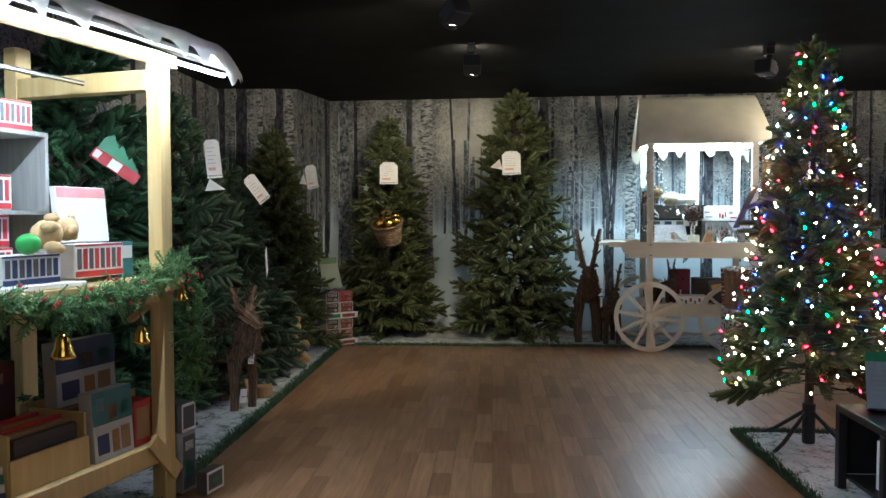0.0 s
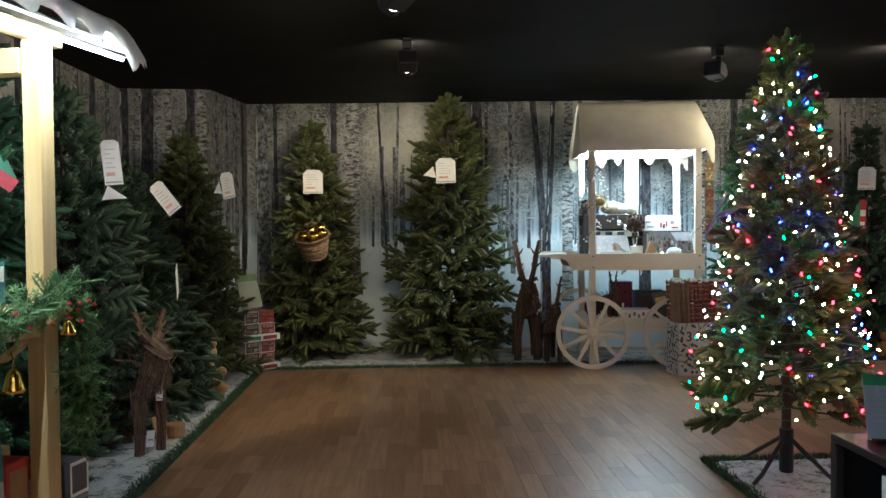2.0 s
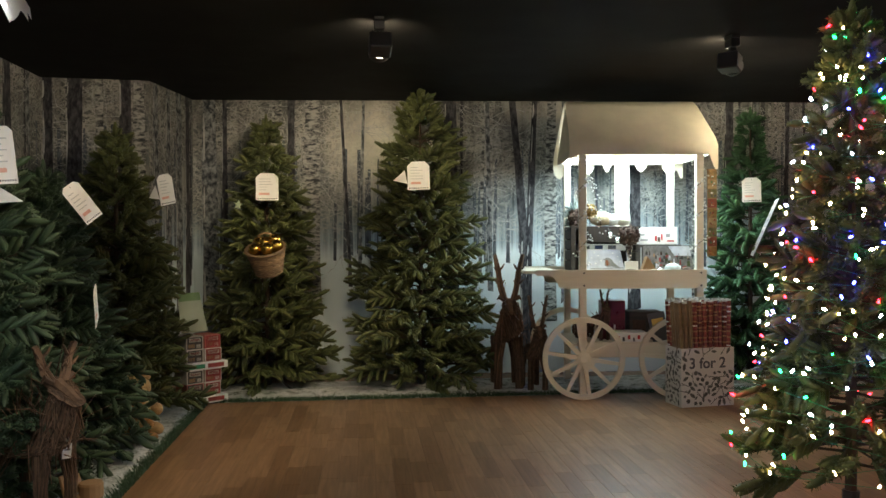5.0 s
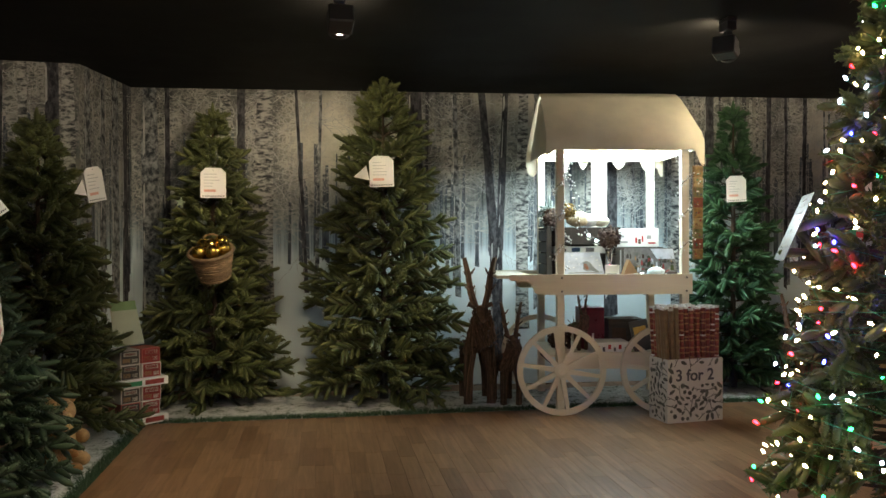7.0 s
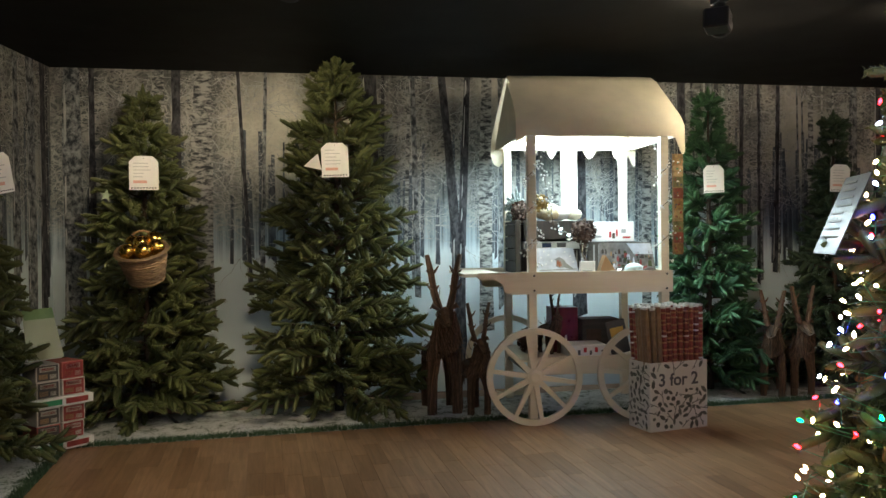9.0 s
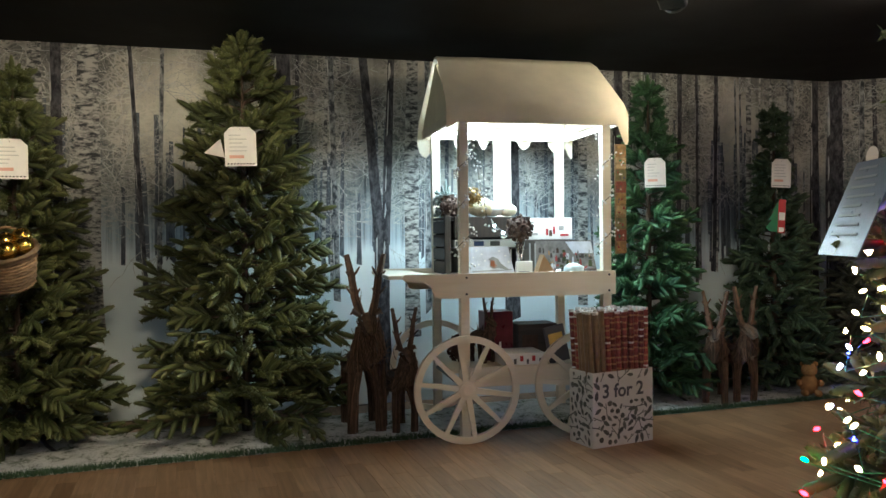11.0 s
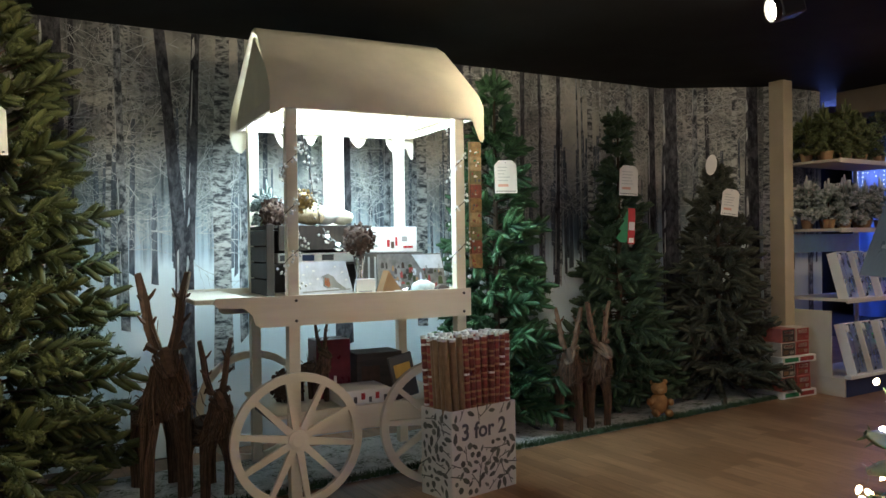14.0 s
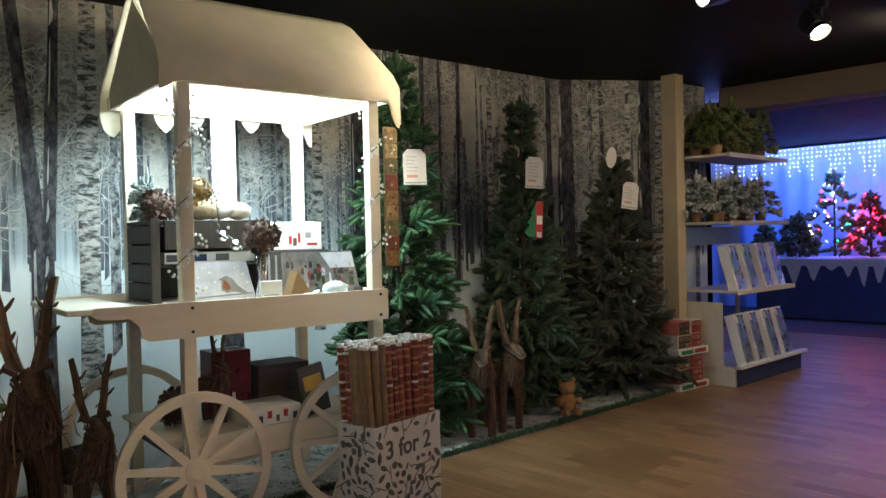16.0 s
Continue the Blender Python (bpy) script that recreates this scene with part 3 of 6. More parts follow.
solid("beam", Mesh().box(7.0, 7.35, 2.0, 8.0, 2.42, TOP - 0.003, 0.01), surface("dull_brown_paint", (0.16, 0.13, 0.09), 0.7, 0.1, 4), pose(0, 0, 0, 0, 0, 0), "beige boxed ceiling beam", kind="structure")

# ---- fir trees ----
NEEDLE_SIDES = 5


def add_tips(base, direction, length, rng, needles, width, spread, core=1.0):
    """Bottle-brush shoots: for each a thin core and a coat of flat needles. Returns points and triangles."""
    n = len(base)
    d = direction / np.linalg.norm(direction, axis=1, keepdims=True)
    ref = np.where(np.abs(d[:, 2:3]) > 0.9, np.array([[1.0, 0, 0]]), np.array([[0, 0, 1.0]]))
    a = np.cross(d, ref)
    a /= np.linalg.norm(a, axis=1, keepdims=True)
    b = np.cross(d, a)
    # needles
    t = np.tile(np.linspace(0.02, 1.0, needles), (n, 1)) + rng.uniform(-0.03, 0.03, (n, needles))
    ang = np.tile(np.arange(needles) * 2.4, (n, 1)) + rng.uniform(0, 6.28, (n, 1)) + rng.uniform(-0.4, 0.4, (n, needles))
    root = base[:, None] + d[:, None] * (t * length[:, None])[..., None]
    radial = np.cos(ang)[..., None] * a[:, None] + np.sin(ang)[..., None] * b[:, None]
    side = -np.sin(ang)[..., None] * a[:, None] + np.cos(ang)[..., None] * b[:, None]
    nl = spread * (1.05 - 0.2 * t) * rng.uniform(0.7, 1.25, t.shape)
    way = radial * 0.86 + d[:, None] * 0.50
    tip = root + way * nl[..., None]
    mid = root + way * (nl * 0.45)[..., None]
    p = np.stack([root, mid + side * width, tip, mid - side * width], axis=2).reshape(-1, 3)
    q = np.arange(len(p) // 4)[:, None] * 4 + np.array([[0, 1, 2, 3]])
    # cores
    k = NEEDLE_SIDES
    w = np.arange(k) * 2 * np.pi / k
    ring = np.cos(w)[None, :, None] * a[:, None] + np.sin(w)[None, :, None] * b[:, None]
    fat = [(0.0, 0.28), (0.3, 0.50), (0.84, 0.50), (1.06, 0.2)]
    rings = [(base + d * (length * f)[:, None])[:, None] + ring * (g * spread * core) * rng.uniform(0.85, 1.15, (n, k, 1)) for f, g in fat]
    cp = np.concatenate(rings, axis=1).reshape(-1, 3)
    one = np.array([[r * k + i, r * k + (i + 1) % k, (r + 1) * k + (i + 1) % k, (r + 1) * k + i] for r in range(len(fat) - 1) for i in range(k)])
    cq = (one[None] + (np.arange(n) * len(fat) * k)[:, None, None]).reshape(-1, 4) + len(p)
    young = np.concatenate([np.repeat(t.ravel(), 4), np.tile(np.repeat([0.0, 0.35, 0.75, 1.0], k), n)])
    return np.concatenate([p, cp]), np.concatenate([q, cq]), young


def quads(name, points, faces, material, young):
    me = bpy.data.meshes.new(name)
    me.vertices.add(len(points))
    me.vertices.foreach_set("co", points.astype(np.float32).ravel())
    me.loops.add(faces.size)
    me.loops.foreach_set("vertex_index", faces.astype(np.int32).ravel())
    me.polygons.add(len(faces))
    me.polygons.foreach_set("loop_start", np.arange(0, faces.size, 4, dtype=np.int32))
    me.update(calc_edges=True)
    me.materials.append(material)
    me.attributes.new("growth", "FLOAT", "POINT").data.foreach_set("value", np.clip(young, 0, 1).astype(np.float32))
    return me


def crown(height, rx, ry, low, seed, material, whorls=22, boughs=13, shoots=14, needles=28, width=0.0046, spread=0.034, shoot=0.14, droop=0.14, power=0.70):
    """The foliage of a fir: whorls of boughs, each carrying a fan of paired shoots. Returns the mesh, the boughs' wood and tips."""
    rng = np.random.default_rng(seed)
    bases, dirs, lens, tips, sticks = [], [], [], [], Mesh()
    for i in range(whorls):
        f = i / (whorls - 1)
        z = low + (height - low - 0.16) * f
        r = (1 - f) ** power * (1 + 0.10 * rng.uniform(-1, 1)) + 0.09
        count = max(5, int(boughs * (1 - 0.48 * f)))
        for j in range(count):
            w = 2 * math.pi * (j + rng.uniform(-0.35, 0.35)) / count + i * 1.3
            reach = r * rng.uniform(0.66, 1.04)
            rise = 0.08 + 0.55 * f - droop * (1 - f) + rng.uniform(-0.10, 0.10)
            out = np.array([math.cos(w) * rx, math.sin(w) * ry, 0])
            rl = max(0.05, np.linalg.norm(out) * reach - 0.35 * shoot)
            ou = out / np.linalg.norm(out)
            start = np.array([0, 0, z + rng.uniform(-0.06, 0.06) * (f < 0.9)])
            end = start + ou * rl + np.array([0, 0, rise * rl])
            tips.append((end, ou))
            if rl > 0.15:
                sticks.tube([start, (start + end) / 2 - np.array([0, 0, 0.01]), end], [0.008, 0.006, 0.003], 3, cap=False)
            roll = rng.uniform(-1.3, 1.3)
            sidev = np.array([-ou[1], ou[0], 0]) * math.cos(roll) + np.array([0, 0, math.sin(roll)])
            sag = rng.uniform(-0.75, 0.35) * (1 - 0.6 * f) + 0.45 * f
            grow = 0.55 + 0.45 * min(1, rl / 0.28)
            m = max(4, int(shoots * (0.5 + 0.5 * min(1, rl / 0.42))))
            for s in range(m):
                if s == 0:
                    t, sg = 1.0, 0
                elif s < 9:
                    t, sg = 1.0 - 0.12 * ((s - 1) // 2) + rng.uniform(-0.06, 0.02), 1 if s % 2 else -1
                else:
                    t, sg = rng.uniform(0.10, 0.65), 1 if s % 2 else -1
                bases.append(start + (end - start) * t)
                fan = 0.0 if s == 0 else rng.uniform(0.65, 1.25)
                dirs.append(ou + sidev * sg * fan + np.array([0, 0, sag + rng.uniform(-0.4, 0.4)]))
                lens.append(shoot * rng.uniform(0.75, 1.15) * grow * (1.0 if s == 0 else 0.86))
    for s in range(6):  # leader
        bases.append(np.array([0, 0, height - 0.2]))
        dirs.append(np.array([rng.uniform(-0.3, 0.3) * (s > 0), rng.uniform(-0.3, 0.3) * (s > 0), 1.0]))
        lens.append(0.19 if s == 0 else 0.15)
    p, q, y = add_tips(np.array(bases), np.array(dirs), np.array(lens), rng, needles, width, spread)
    return quads("crown", p, q, material, y), sticks, tips


def fir_tree(x, y, turn, height, rx, ry, material, label, seed, low=0.17, category="artificial tree", name="fir_tree", **kw):
    tree = thing(name, pose(x, y, 0.0, 0, 0, turn), label, category)
    me, sticks, tips = crown(height, rx, ry, low, seed, material, **kw)
    tr = Mesh().tube([(0, 0, 0.02), (0, 0, height * 0.5), (0, 0, height - 0.1)], [0.024, 0.02, 0.006], 8)
    part("trunk", tr, BARK, tree)
    part("branchwork", sticks, BARK, tree)["kind"] = "stuff"
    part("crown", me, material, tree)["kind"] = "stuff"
    for j in range(4):
        w = j * math.pi / 2 + 0.6
        c, s = math.cos(w), math.sin(w)
        part("stand_leg", Mesh().tube([(0.02 * c, 0.02 * s, 0.20), (0.10 * c, 0.10 * s, 0.14), (0.22 * c, 0.22 * s, 0.05), (0.30 * c, 0.30 * s, 0.012)], 0.011, 6), BLACK, tree)
    part("stand_collar", Mesh().lathe([(0.033, 0.02), (0.035, 0.025), (0.035, 0.24), (0.031, 0.245)], 12), BLACK, tree)
    return tree, tips


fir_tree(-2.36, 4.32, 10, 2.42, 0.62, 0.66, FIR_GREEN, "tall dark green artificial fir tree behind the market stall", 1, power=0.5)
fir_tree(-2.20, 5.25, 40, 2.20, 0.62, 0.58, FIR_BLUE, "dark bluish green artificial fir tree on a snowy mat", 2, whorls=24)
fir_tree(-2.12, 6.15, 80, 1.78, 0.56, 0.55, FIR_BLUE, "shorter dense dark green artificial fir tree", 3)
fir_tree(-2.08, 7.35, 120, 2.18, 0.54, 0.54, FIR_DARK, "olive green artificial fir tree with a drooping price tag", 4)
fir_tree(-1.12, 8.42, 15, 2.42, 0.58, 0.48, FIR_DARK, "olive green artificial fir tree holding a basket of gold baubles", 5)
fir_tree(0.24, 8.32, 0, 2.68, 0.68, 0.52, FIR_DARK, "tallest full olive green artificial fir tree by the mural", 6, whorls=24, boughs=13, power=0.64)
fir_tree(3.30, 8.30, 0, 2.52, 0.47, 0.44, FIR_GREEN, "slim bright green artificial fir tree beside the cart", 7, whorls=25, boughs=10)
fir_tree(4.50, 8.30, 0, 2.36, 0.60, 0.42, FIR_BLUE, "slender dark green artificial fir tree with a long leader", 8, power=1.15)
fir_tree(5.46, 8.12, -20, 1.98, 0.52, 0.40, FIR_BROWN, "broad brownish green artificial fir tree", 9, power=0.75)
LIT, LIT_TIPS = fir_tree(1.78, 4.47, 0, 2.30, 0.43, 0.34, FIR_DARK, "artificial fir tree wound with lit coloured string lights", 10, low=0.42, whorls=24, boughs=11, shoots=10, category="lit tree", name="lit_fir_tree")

# ---- string lights on the near tree ----
lights = thing("string_lights", pose(1.78, 4.47, 0), "string of lit warm white and coloured bulbs on a fir tree", "string lights")
rng = random.Random(77)
wire = Mesh()
bulb = Mesh().lathe([(0.0025, -0.010), (0.0052, -0.0045), (0.0058, 0.002), (0.004, 0.008), (0.001, 0.0105)], 7)
BULBS = [bulb.data("bulb", mt) for mt in (BULB_WHITE, BULB_COLD, BULB_RED, BULB_GREEN, BULB_BLUE)]
path, N = [], 380
for i in range(N):
    f = (i / N) ** 0.72
    z = 2.24 - 1.86 * f
    r = 0.06 + 0.44 * f ** 0.9
    w = i * 0.55 + rng.uniform(-0.2, 0.2)
    z += rng.uniform(-0.06, 0.06)
    r *= rng.uniform(0.84, 1.08)
    p = (r * math.cos(w), 0.82 * r * math.sin(w), z)
    path.append((p[0] * 0.96, p[1] * 0.96, p[2] - 0.012))
    kind = rng.choices((0, 1, 2, 3, 4), (50, 10, 17, 9, 14))[0]
    b = new("bulb", BULBS[kind])
    b.parent = lights
    b.matrix_basis = pose(*p, rng.uniform(-70, 70), rng.uniform(-70, 70), 0)
part("wire", Mesh().tube(path, 0.0016, 3, cap=False), GREEN, lights)["kind"] = "stuff"

# ---- snowy mats ----
def mat_sheet(name, outline_boxes, label, edges, seed):
    """Low uneven sheets of snowy turf with a grassy fringe along the given edges."""
    rng = random.Random(seed)
    me = Mesh()
    for x0, x1, y0, y1 in outline_boxes:
        nx, ny = max(2, int((x1 - x0) / 0.09)), max(2, int((y1 - y0) / 0.09))
        vs = []
        for j in range(ny + 1):
            for i in range(nx + 1):
                edge = min(i, nx - i, j, ny - j)
                x, y = x0 + (x1 - x0) * i / nx, y0 + (y1 - y0) * j / ny
                z = 0.004 if edge == 0 else 0.016 + 0.010 * noise.noise((x * 5, y * 5, seed)) + 0.006 * noise.noise((x * 17, y * 17, seed))
                vs.append((x, y, z))
        fs = [(j * (nx + 1) + i, j * (nx + 1) + i + 1, (j + 1) * (nx + 1) + i + 1, (j + 1) * (nx + 1) + i) for j in range(ny) for i in range(nx)]
        me.add(vs, fs)
    ob = solid(name, me, MAT, pose(0, 0, 0), label, "display mat", smooth=True)
    blades = Mesh()
    for (ax, ay), (bx, by), wide in edges:
        length = math.hypot(bx - ax, by - ay)
        nxv, nyv = -(by - ay) / length, (bx - ax) / length
        for _ in range(int(length * 1500)):
            t, o = rng.random(), rng.uniform(-0.012, wide) * rng.random()
            x, y = ax + (bx - ax) * t + nxv * o, ay + (by - ay) * t + nyv * o
            w, h = rng.uniform(0, 6.28), rng.uniform(0.018, 0.042)
            lx, ly = rng.uniform(-0.02, 0.02) - nxv * 0.01, rng.uniform(-0.02, 0.02) - nyv * 0.01
            c, s = 0.0045 * math.cos(w), 0.0045 * math.sin(w)
            blades.add([(x - c, y - s, 0.002), (x + c, y + s, 0.002), (x + lx, y + ly, h)], [(0, 1, 2)])
    part("fringe", blades, GRASS, ob, "green plastic grass fringe")["kind"] = "stuff"
    return ob


mat_sheet("snow_mat", [(-2.88, -1.50, 3.0, 7.72), (-1.86, 5.95, 7.76, 8.6)], "snow-dusted artificial turf mat under the trees",
          [((-1.50, 7.74), (-1.47, 3.0), -0.09), ((5.95, 7.76), (-1.5, 7.76), -0.09)], 3)
mat_sheet("snow_mat", [(1.44, 2.7, 3.0, 4.74)], "snow-dusted artificial turf mat under the lit tree", [((1.44, 4.74), (1.44, 3.0), 0.08), ((2.7, 4.74), (1.44, 4.74), 0.08)], 5)

# ---- barrow ----
cart = thing("market_barrow", pose(1.5, 7.60, 0, 0, 0, -6), "cream wooden market barrow with wheels, lit inside its snowy roof", "barrow")
D = 0.88
for u, w in ((-0.013, "front"), (0.94, "front")):
    part("post", Mesh().box(u, u + 0.058, 0.0, 0.058, 0.0 if u > 0.5 else 0.02, 2.06, 0.003), CREAM, cart)
    part("post", Mesh().box(u, u + 0.058, D - 0.058, D, 0.0, 2.06, 0.003), CREAM, cart)
part("back_slat", Mesh().box(0.455, 0.585, D - 0.05, D - 0.02, 1.02, 2.06, 0.003), CREAM, cart)
# the front and back boards with a shaped handle end
board = [(1.015, 0.90), (1.015, 1.052), (-0.37, 1.052), (-0.385, 1.03), (-0.36, 1.005), (-0.24, 1.0), (-0.20, 0.965), (-0.185, 0.915), (-0.16, 0.90)]
part("front_board", Mesh().prism(board, -0.024, -0.002), CREAM, cart)
part("back_board", Mesh().prism(board, D + 0.002, D + 0.024), CREAM, cart)
part("counter", Mesh().box(-0.20, 1.01, 0.0, D, 1.0, 1.02, 0.002), CREAM, cart)
part("side_board", Mesh().box(0.995, 1.017, 0.0, D, 0.90, 1.05, 0.002), CREAM, cart)
part("handle_tray", Mesh().box(-0.46, -0.19, 0.05, D - 0.05, 1.02, 1.045, 0.004), CREAM, cart)
part("lower_shelf", Mesh().box(-0.06, 0.99, 0.06, D - 0.06, 0.42, 0.44, 0.003), CREAM, cart)
part("shelf_apron", Mesh().box(-0.02, 0.99, 0.012, 0.034, 0.335, 0.46, 0.003), CREAM, cart)
for u in (0.02, 0.97):
    for z in (0.925, 1.027):
        part("bolt", Mesh().lathe([(0.0075, 0), (0.0075, 0.004), (0.004, 0.007)], 8, pose(u, -0.024, z, 90)), BLACK, cart)



def ring(r0, r1, y0, y1, n=40, m=None):
    me = Mesh()
    vs, fs = [], []
    for j in range(n):
        c, s = math.cos(2 * math.pi * j / n), math.sin(2 * math.pi * j / n)
        vs += [(r0 * c, y0, r0 * s), (r1 * c, y0, r1 * s), (r1 * c, y1, r1 * s), (r0 * c, y1, r0 * s)]
    for j in range(n):
        a, b = 4 * j, 4 * ((j + 1) % n)
        fs += [(a + i, a + (i + 1) % 4, b + (i + 1) % 4, b + i) for i in range(4)]
    return me.add(vs, fs, m)


def wheel(u, v, r, turn):
    base = pose(u, v, r, 0, turn, 0)
    rim = part("wheel", ring(r - 0.042, r, -0.015, 0.015), CREAM, cart, "", base)
    hub = Mesh().lathe([(0.052, -0.018), (0.052, 0.018), (0.03, 0.024)], 20, pose(0, 0, 0, 90))
    part("hub", hub, CREAM, rim)
    for j in range(10):
        a = 2 * math.pi * j / 10
        m = Matrix.Rotation(a, 4, "Y")
        part("spoke", Mesh().prism([(0.045, -0.019), (r - 0.04, -0.013), (r - 0.04, 0.013), (0.045, 0.019)], -0.011, 0.011, m), CREAM, rim)


wheel(0.012, -0.045, 0.335, 9)
wheel(0.80, -0.018, 0.335, 4)
part("axle", Mesh().tube([(0.012, -0.03, 0.335), (0.012, D, 0.335)], 0.012, 8), BLACK, cart)
part("axle", Mesh().tube([(0.80, -0.01, 0.335), (0.80, D, 0.335)], 0.012, 8), BLACK, cart)
part("wheel_back", ring(0.293, 0.335, D + 0.02, D + 0.05, 40, pose(0.012, 0, 0.335)), CREAM, cart)

# roof: felt snow over a pitched frame, with hanging drips along the eaves
RV = 0.43


def eave_cloth(y_eave, sign, seed):
    rng = random.Random(seed)
    me = Mesh()
    prof = [(RV, 2.482), (RV + sign * 0.03, 2.486), (RV + sign * 0.12, 2.435), (RV + sign * 0.30, 2.265), (RV + sign * 0.44, 2.13), (RV + sign * 0.478, 2.06), (RV + sign * 0.485, 2.005)]
    n = 72
    vs, fs = [], []
    drop = []
    for i in range(n + 1):
        t = i / n
        ph = (t * 6.3 + 0.25 * math.sin(t * 9 + seed)) % 1.0
        edge = 0.13 * max(0, (t - 0.94) / 0.04) if t < 0.98 else 0.13
        edge += 0.05 * max(0, (0.06 - t) / 0.06)
        hang = max(0, 1 - abs(ph - 0.5) / 0.26) ** 0.5 * (0.8 + 0.3 * math.sin(5 * t + seed))
        drop.append((0.13 * hang if sign > 0 else 0.008 * hang) + edge)
    for i in range(n + 1):
        for j, (y, z) in enumerate(prof):
            u = -0.10 + 0.03 * (z - 2.05) / 0.4 + (1.20 - 0.09 * max(0, z - 2.05) / 0.4) * i / n
            sag = 0.006 * noise.noise((u * 4, y * 4, seed))
            zz = z + sag - (drop[i] if j == len(prof) - 1 else 0)
            vs.append((u, y, zz))
    k = len(prof)
    fs = [(i * k + j, (i + 1) * k + j, (i + 1) * k + j + 1, i * k + j + 1) for i in range(n) for j in range(k - 1)]
    me.add(vs, fs)
    me.add([(x, y - sign * 0.012, z - 0.012) for x, y, z in vs], [f[::-1] for f in fs])
    return me


part("roof_felt", eave_cloth(-0.05, -1, 1), FELT, cart, "white felt snow roof with hanging drips", smooth=True)
part("roof_felt", eave_cloth(0.75, 1, 2), FELT, cart, "white felt snow roof with hanging drips", smooth=True)
for u0, u1 in ((-0.065, -0.05), (1.02, 1.035)):
    part("gable", Mesh().prism([(-0.03, 2.03), (0.89, 2.03), (0.86, 2.09), (RV, 2.44), (0.0, 2.09)], -u1, -u0, pose(0, 0, 0, 0, 0, 90)), FELT, cart)
for v in (-0.012, D - 0.01):
    part("eave_rail", Mesh().box(-0.07, 1.07, v, v + 0.022, 1.99, 2.055, 0.002), CREAM, cart)
for u in (-0.066, 1.046):
    part("eave_rail", Mesh().box(u, u + 0.02, 0.015, D - 0.015, 1.99, 2.055, 0.002), CREAM, cart)
part("led_strip", Mesh().box(-0.03, 1.03, 0.03, 0.045, 2.02, 2.04, 0.002), LED, cart, "glowing white light strip")
part("led_strip", Mesh().box(-0.03, 1.03, D - 0.07, D - 0.055, 2.02, 2.04, 0.002), LED, cart, "glowing white light strip")
bl = lamp("barrow_light", "AREA", pose(0.5, 0.35, 2.12), 42, COOL, 1.0, size_y=0.7)
bl.matrix_world = pose(1.5, 7.60, 0, 0, 0, -6) @ pose(0.5, 0.43, 2.03)

# ---- dump bin of wrapping paper ----
binm = pose(2.165, 7.165, 0, 0, 0, 8)
BD = 0.24  # depth of the bin
dump = thing("display_bin", binm, "cardboard display bin printed with grey leaves and an offer", "display bin")
bx = Mesh()
for x0, x1, y0, y1 in ((0, 0.46, 0, 0.008), (0, 0.46, BD - 0.008, BD), (0, 0.008, 0.0081, BD - 0.0081), (0.452, 0.46, 0.0081, BD - 0.0081)):
    bx.box(x0, x1, y0, y1, 0, 0.455, 0.002)
bx.box(0.0085, 0.4515, 0.0085, BD - 0.0085, 0.02, 0.03, 0.002)
part("carton", bx, surface("pale_printed_card", (0.66, 0.64, 0.58), 0.55, 0.06), dump)
leafs = Mesh()
rng = random.Random(12)
spots = []
for _ in range(6000):
    face = rng.random() < 0.6
    u, z = rng.uniform(0.025, 0.435 if face else BD - 0.025), rng.uniform(0.025, 0.43)
    if face and u > 0.03 and 0.265 < z < 0.425 or any(f == face and math.hypot(u - a, z - b) < 0.036 for f, a, b in spots):
        continue
    spots.append((face, u, z))
for face, u, z in spots:
    a, L = rng.uniform(0, 6.28), rng.uniform(0.02, 0.034)
    m = (pose(u, -0.0012, z) if face else pose(-0.0012, BD - u, z, 0, 0, -90)) @ Matrix.Rotation(a, 4, "Y")
    style = rng.random()
    if style < 0.55:
        leafs.add([(-L, 0, 0), (-L * 0.4, 0, L * 0.42), (L * 0.4, 0, L * 0.36), (L, 0, 0), (L * 0.4, 0, -L * 0.36), (-L * 0.4, 0, -L * 0.42)], [(0, 1, 2, 3, 4, 5)], m)
    elif style < 0.8:
        leafs.add([(-1.5 * L, 0, -0.003), (1.5 * L, 0, -0.003), (1.5 * L, 0, 0.003), (-1.5 * L, 0, 0.003)], [(0, 1, 2, 3)], m)
        leafs.add([(0, 0, 0), (L * 0.8, 0, L * 0.7), (L, 0, L * 0.4)], [(0, 1, 2)], m)
    else:
        leafs.add([(L * 0.6 * math.cos(j), 0, L * 0.6 * math.sin(j)) for j in (0, 1, 2, 3, 4, 5)], [(0, 1, 2, 3, 4, 5)], m)
part("printed_leaves", leafs, surface("leaf_print", (0.16, 0.165, 0.14), 0.55, 0.3, island=0.6), dump)["kind"] = "stuff"
txt = bpy.data.curves.new("offer_text", "FONT")
txt.body, txt.size, txt.extrude = "3 for 2", 0.116, 0.0008
txt.offset = 0.0025
txt.materials.append(INK)
tx = new("offer_text", txt)
tx.parent = dump
tx.matrix_basis = pose(0.065, -0.0018, 0.30, 90)
rng = random.Random(9)
k = 0
FILM = surface("clear_film_end", (0.66, 0.64, 0.60), 0.25, 0.25, 30, 90, relief=0.3)
BAND = surface("gold_red_print", (0.42, 0.24, 0.13), 0.3, 0.4, 30, 120)
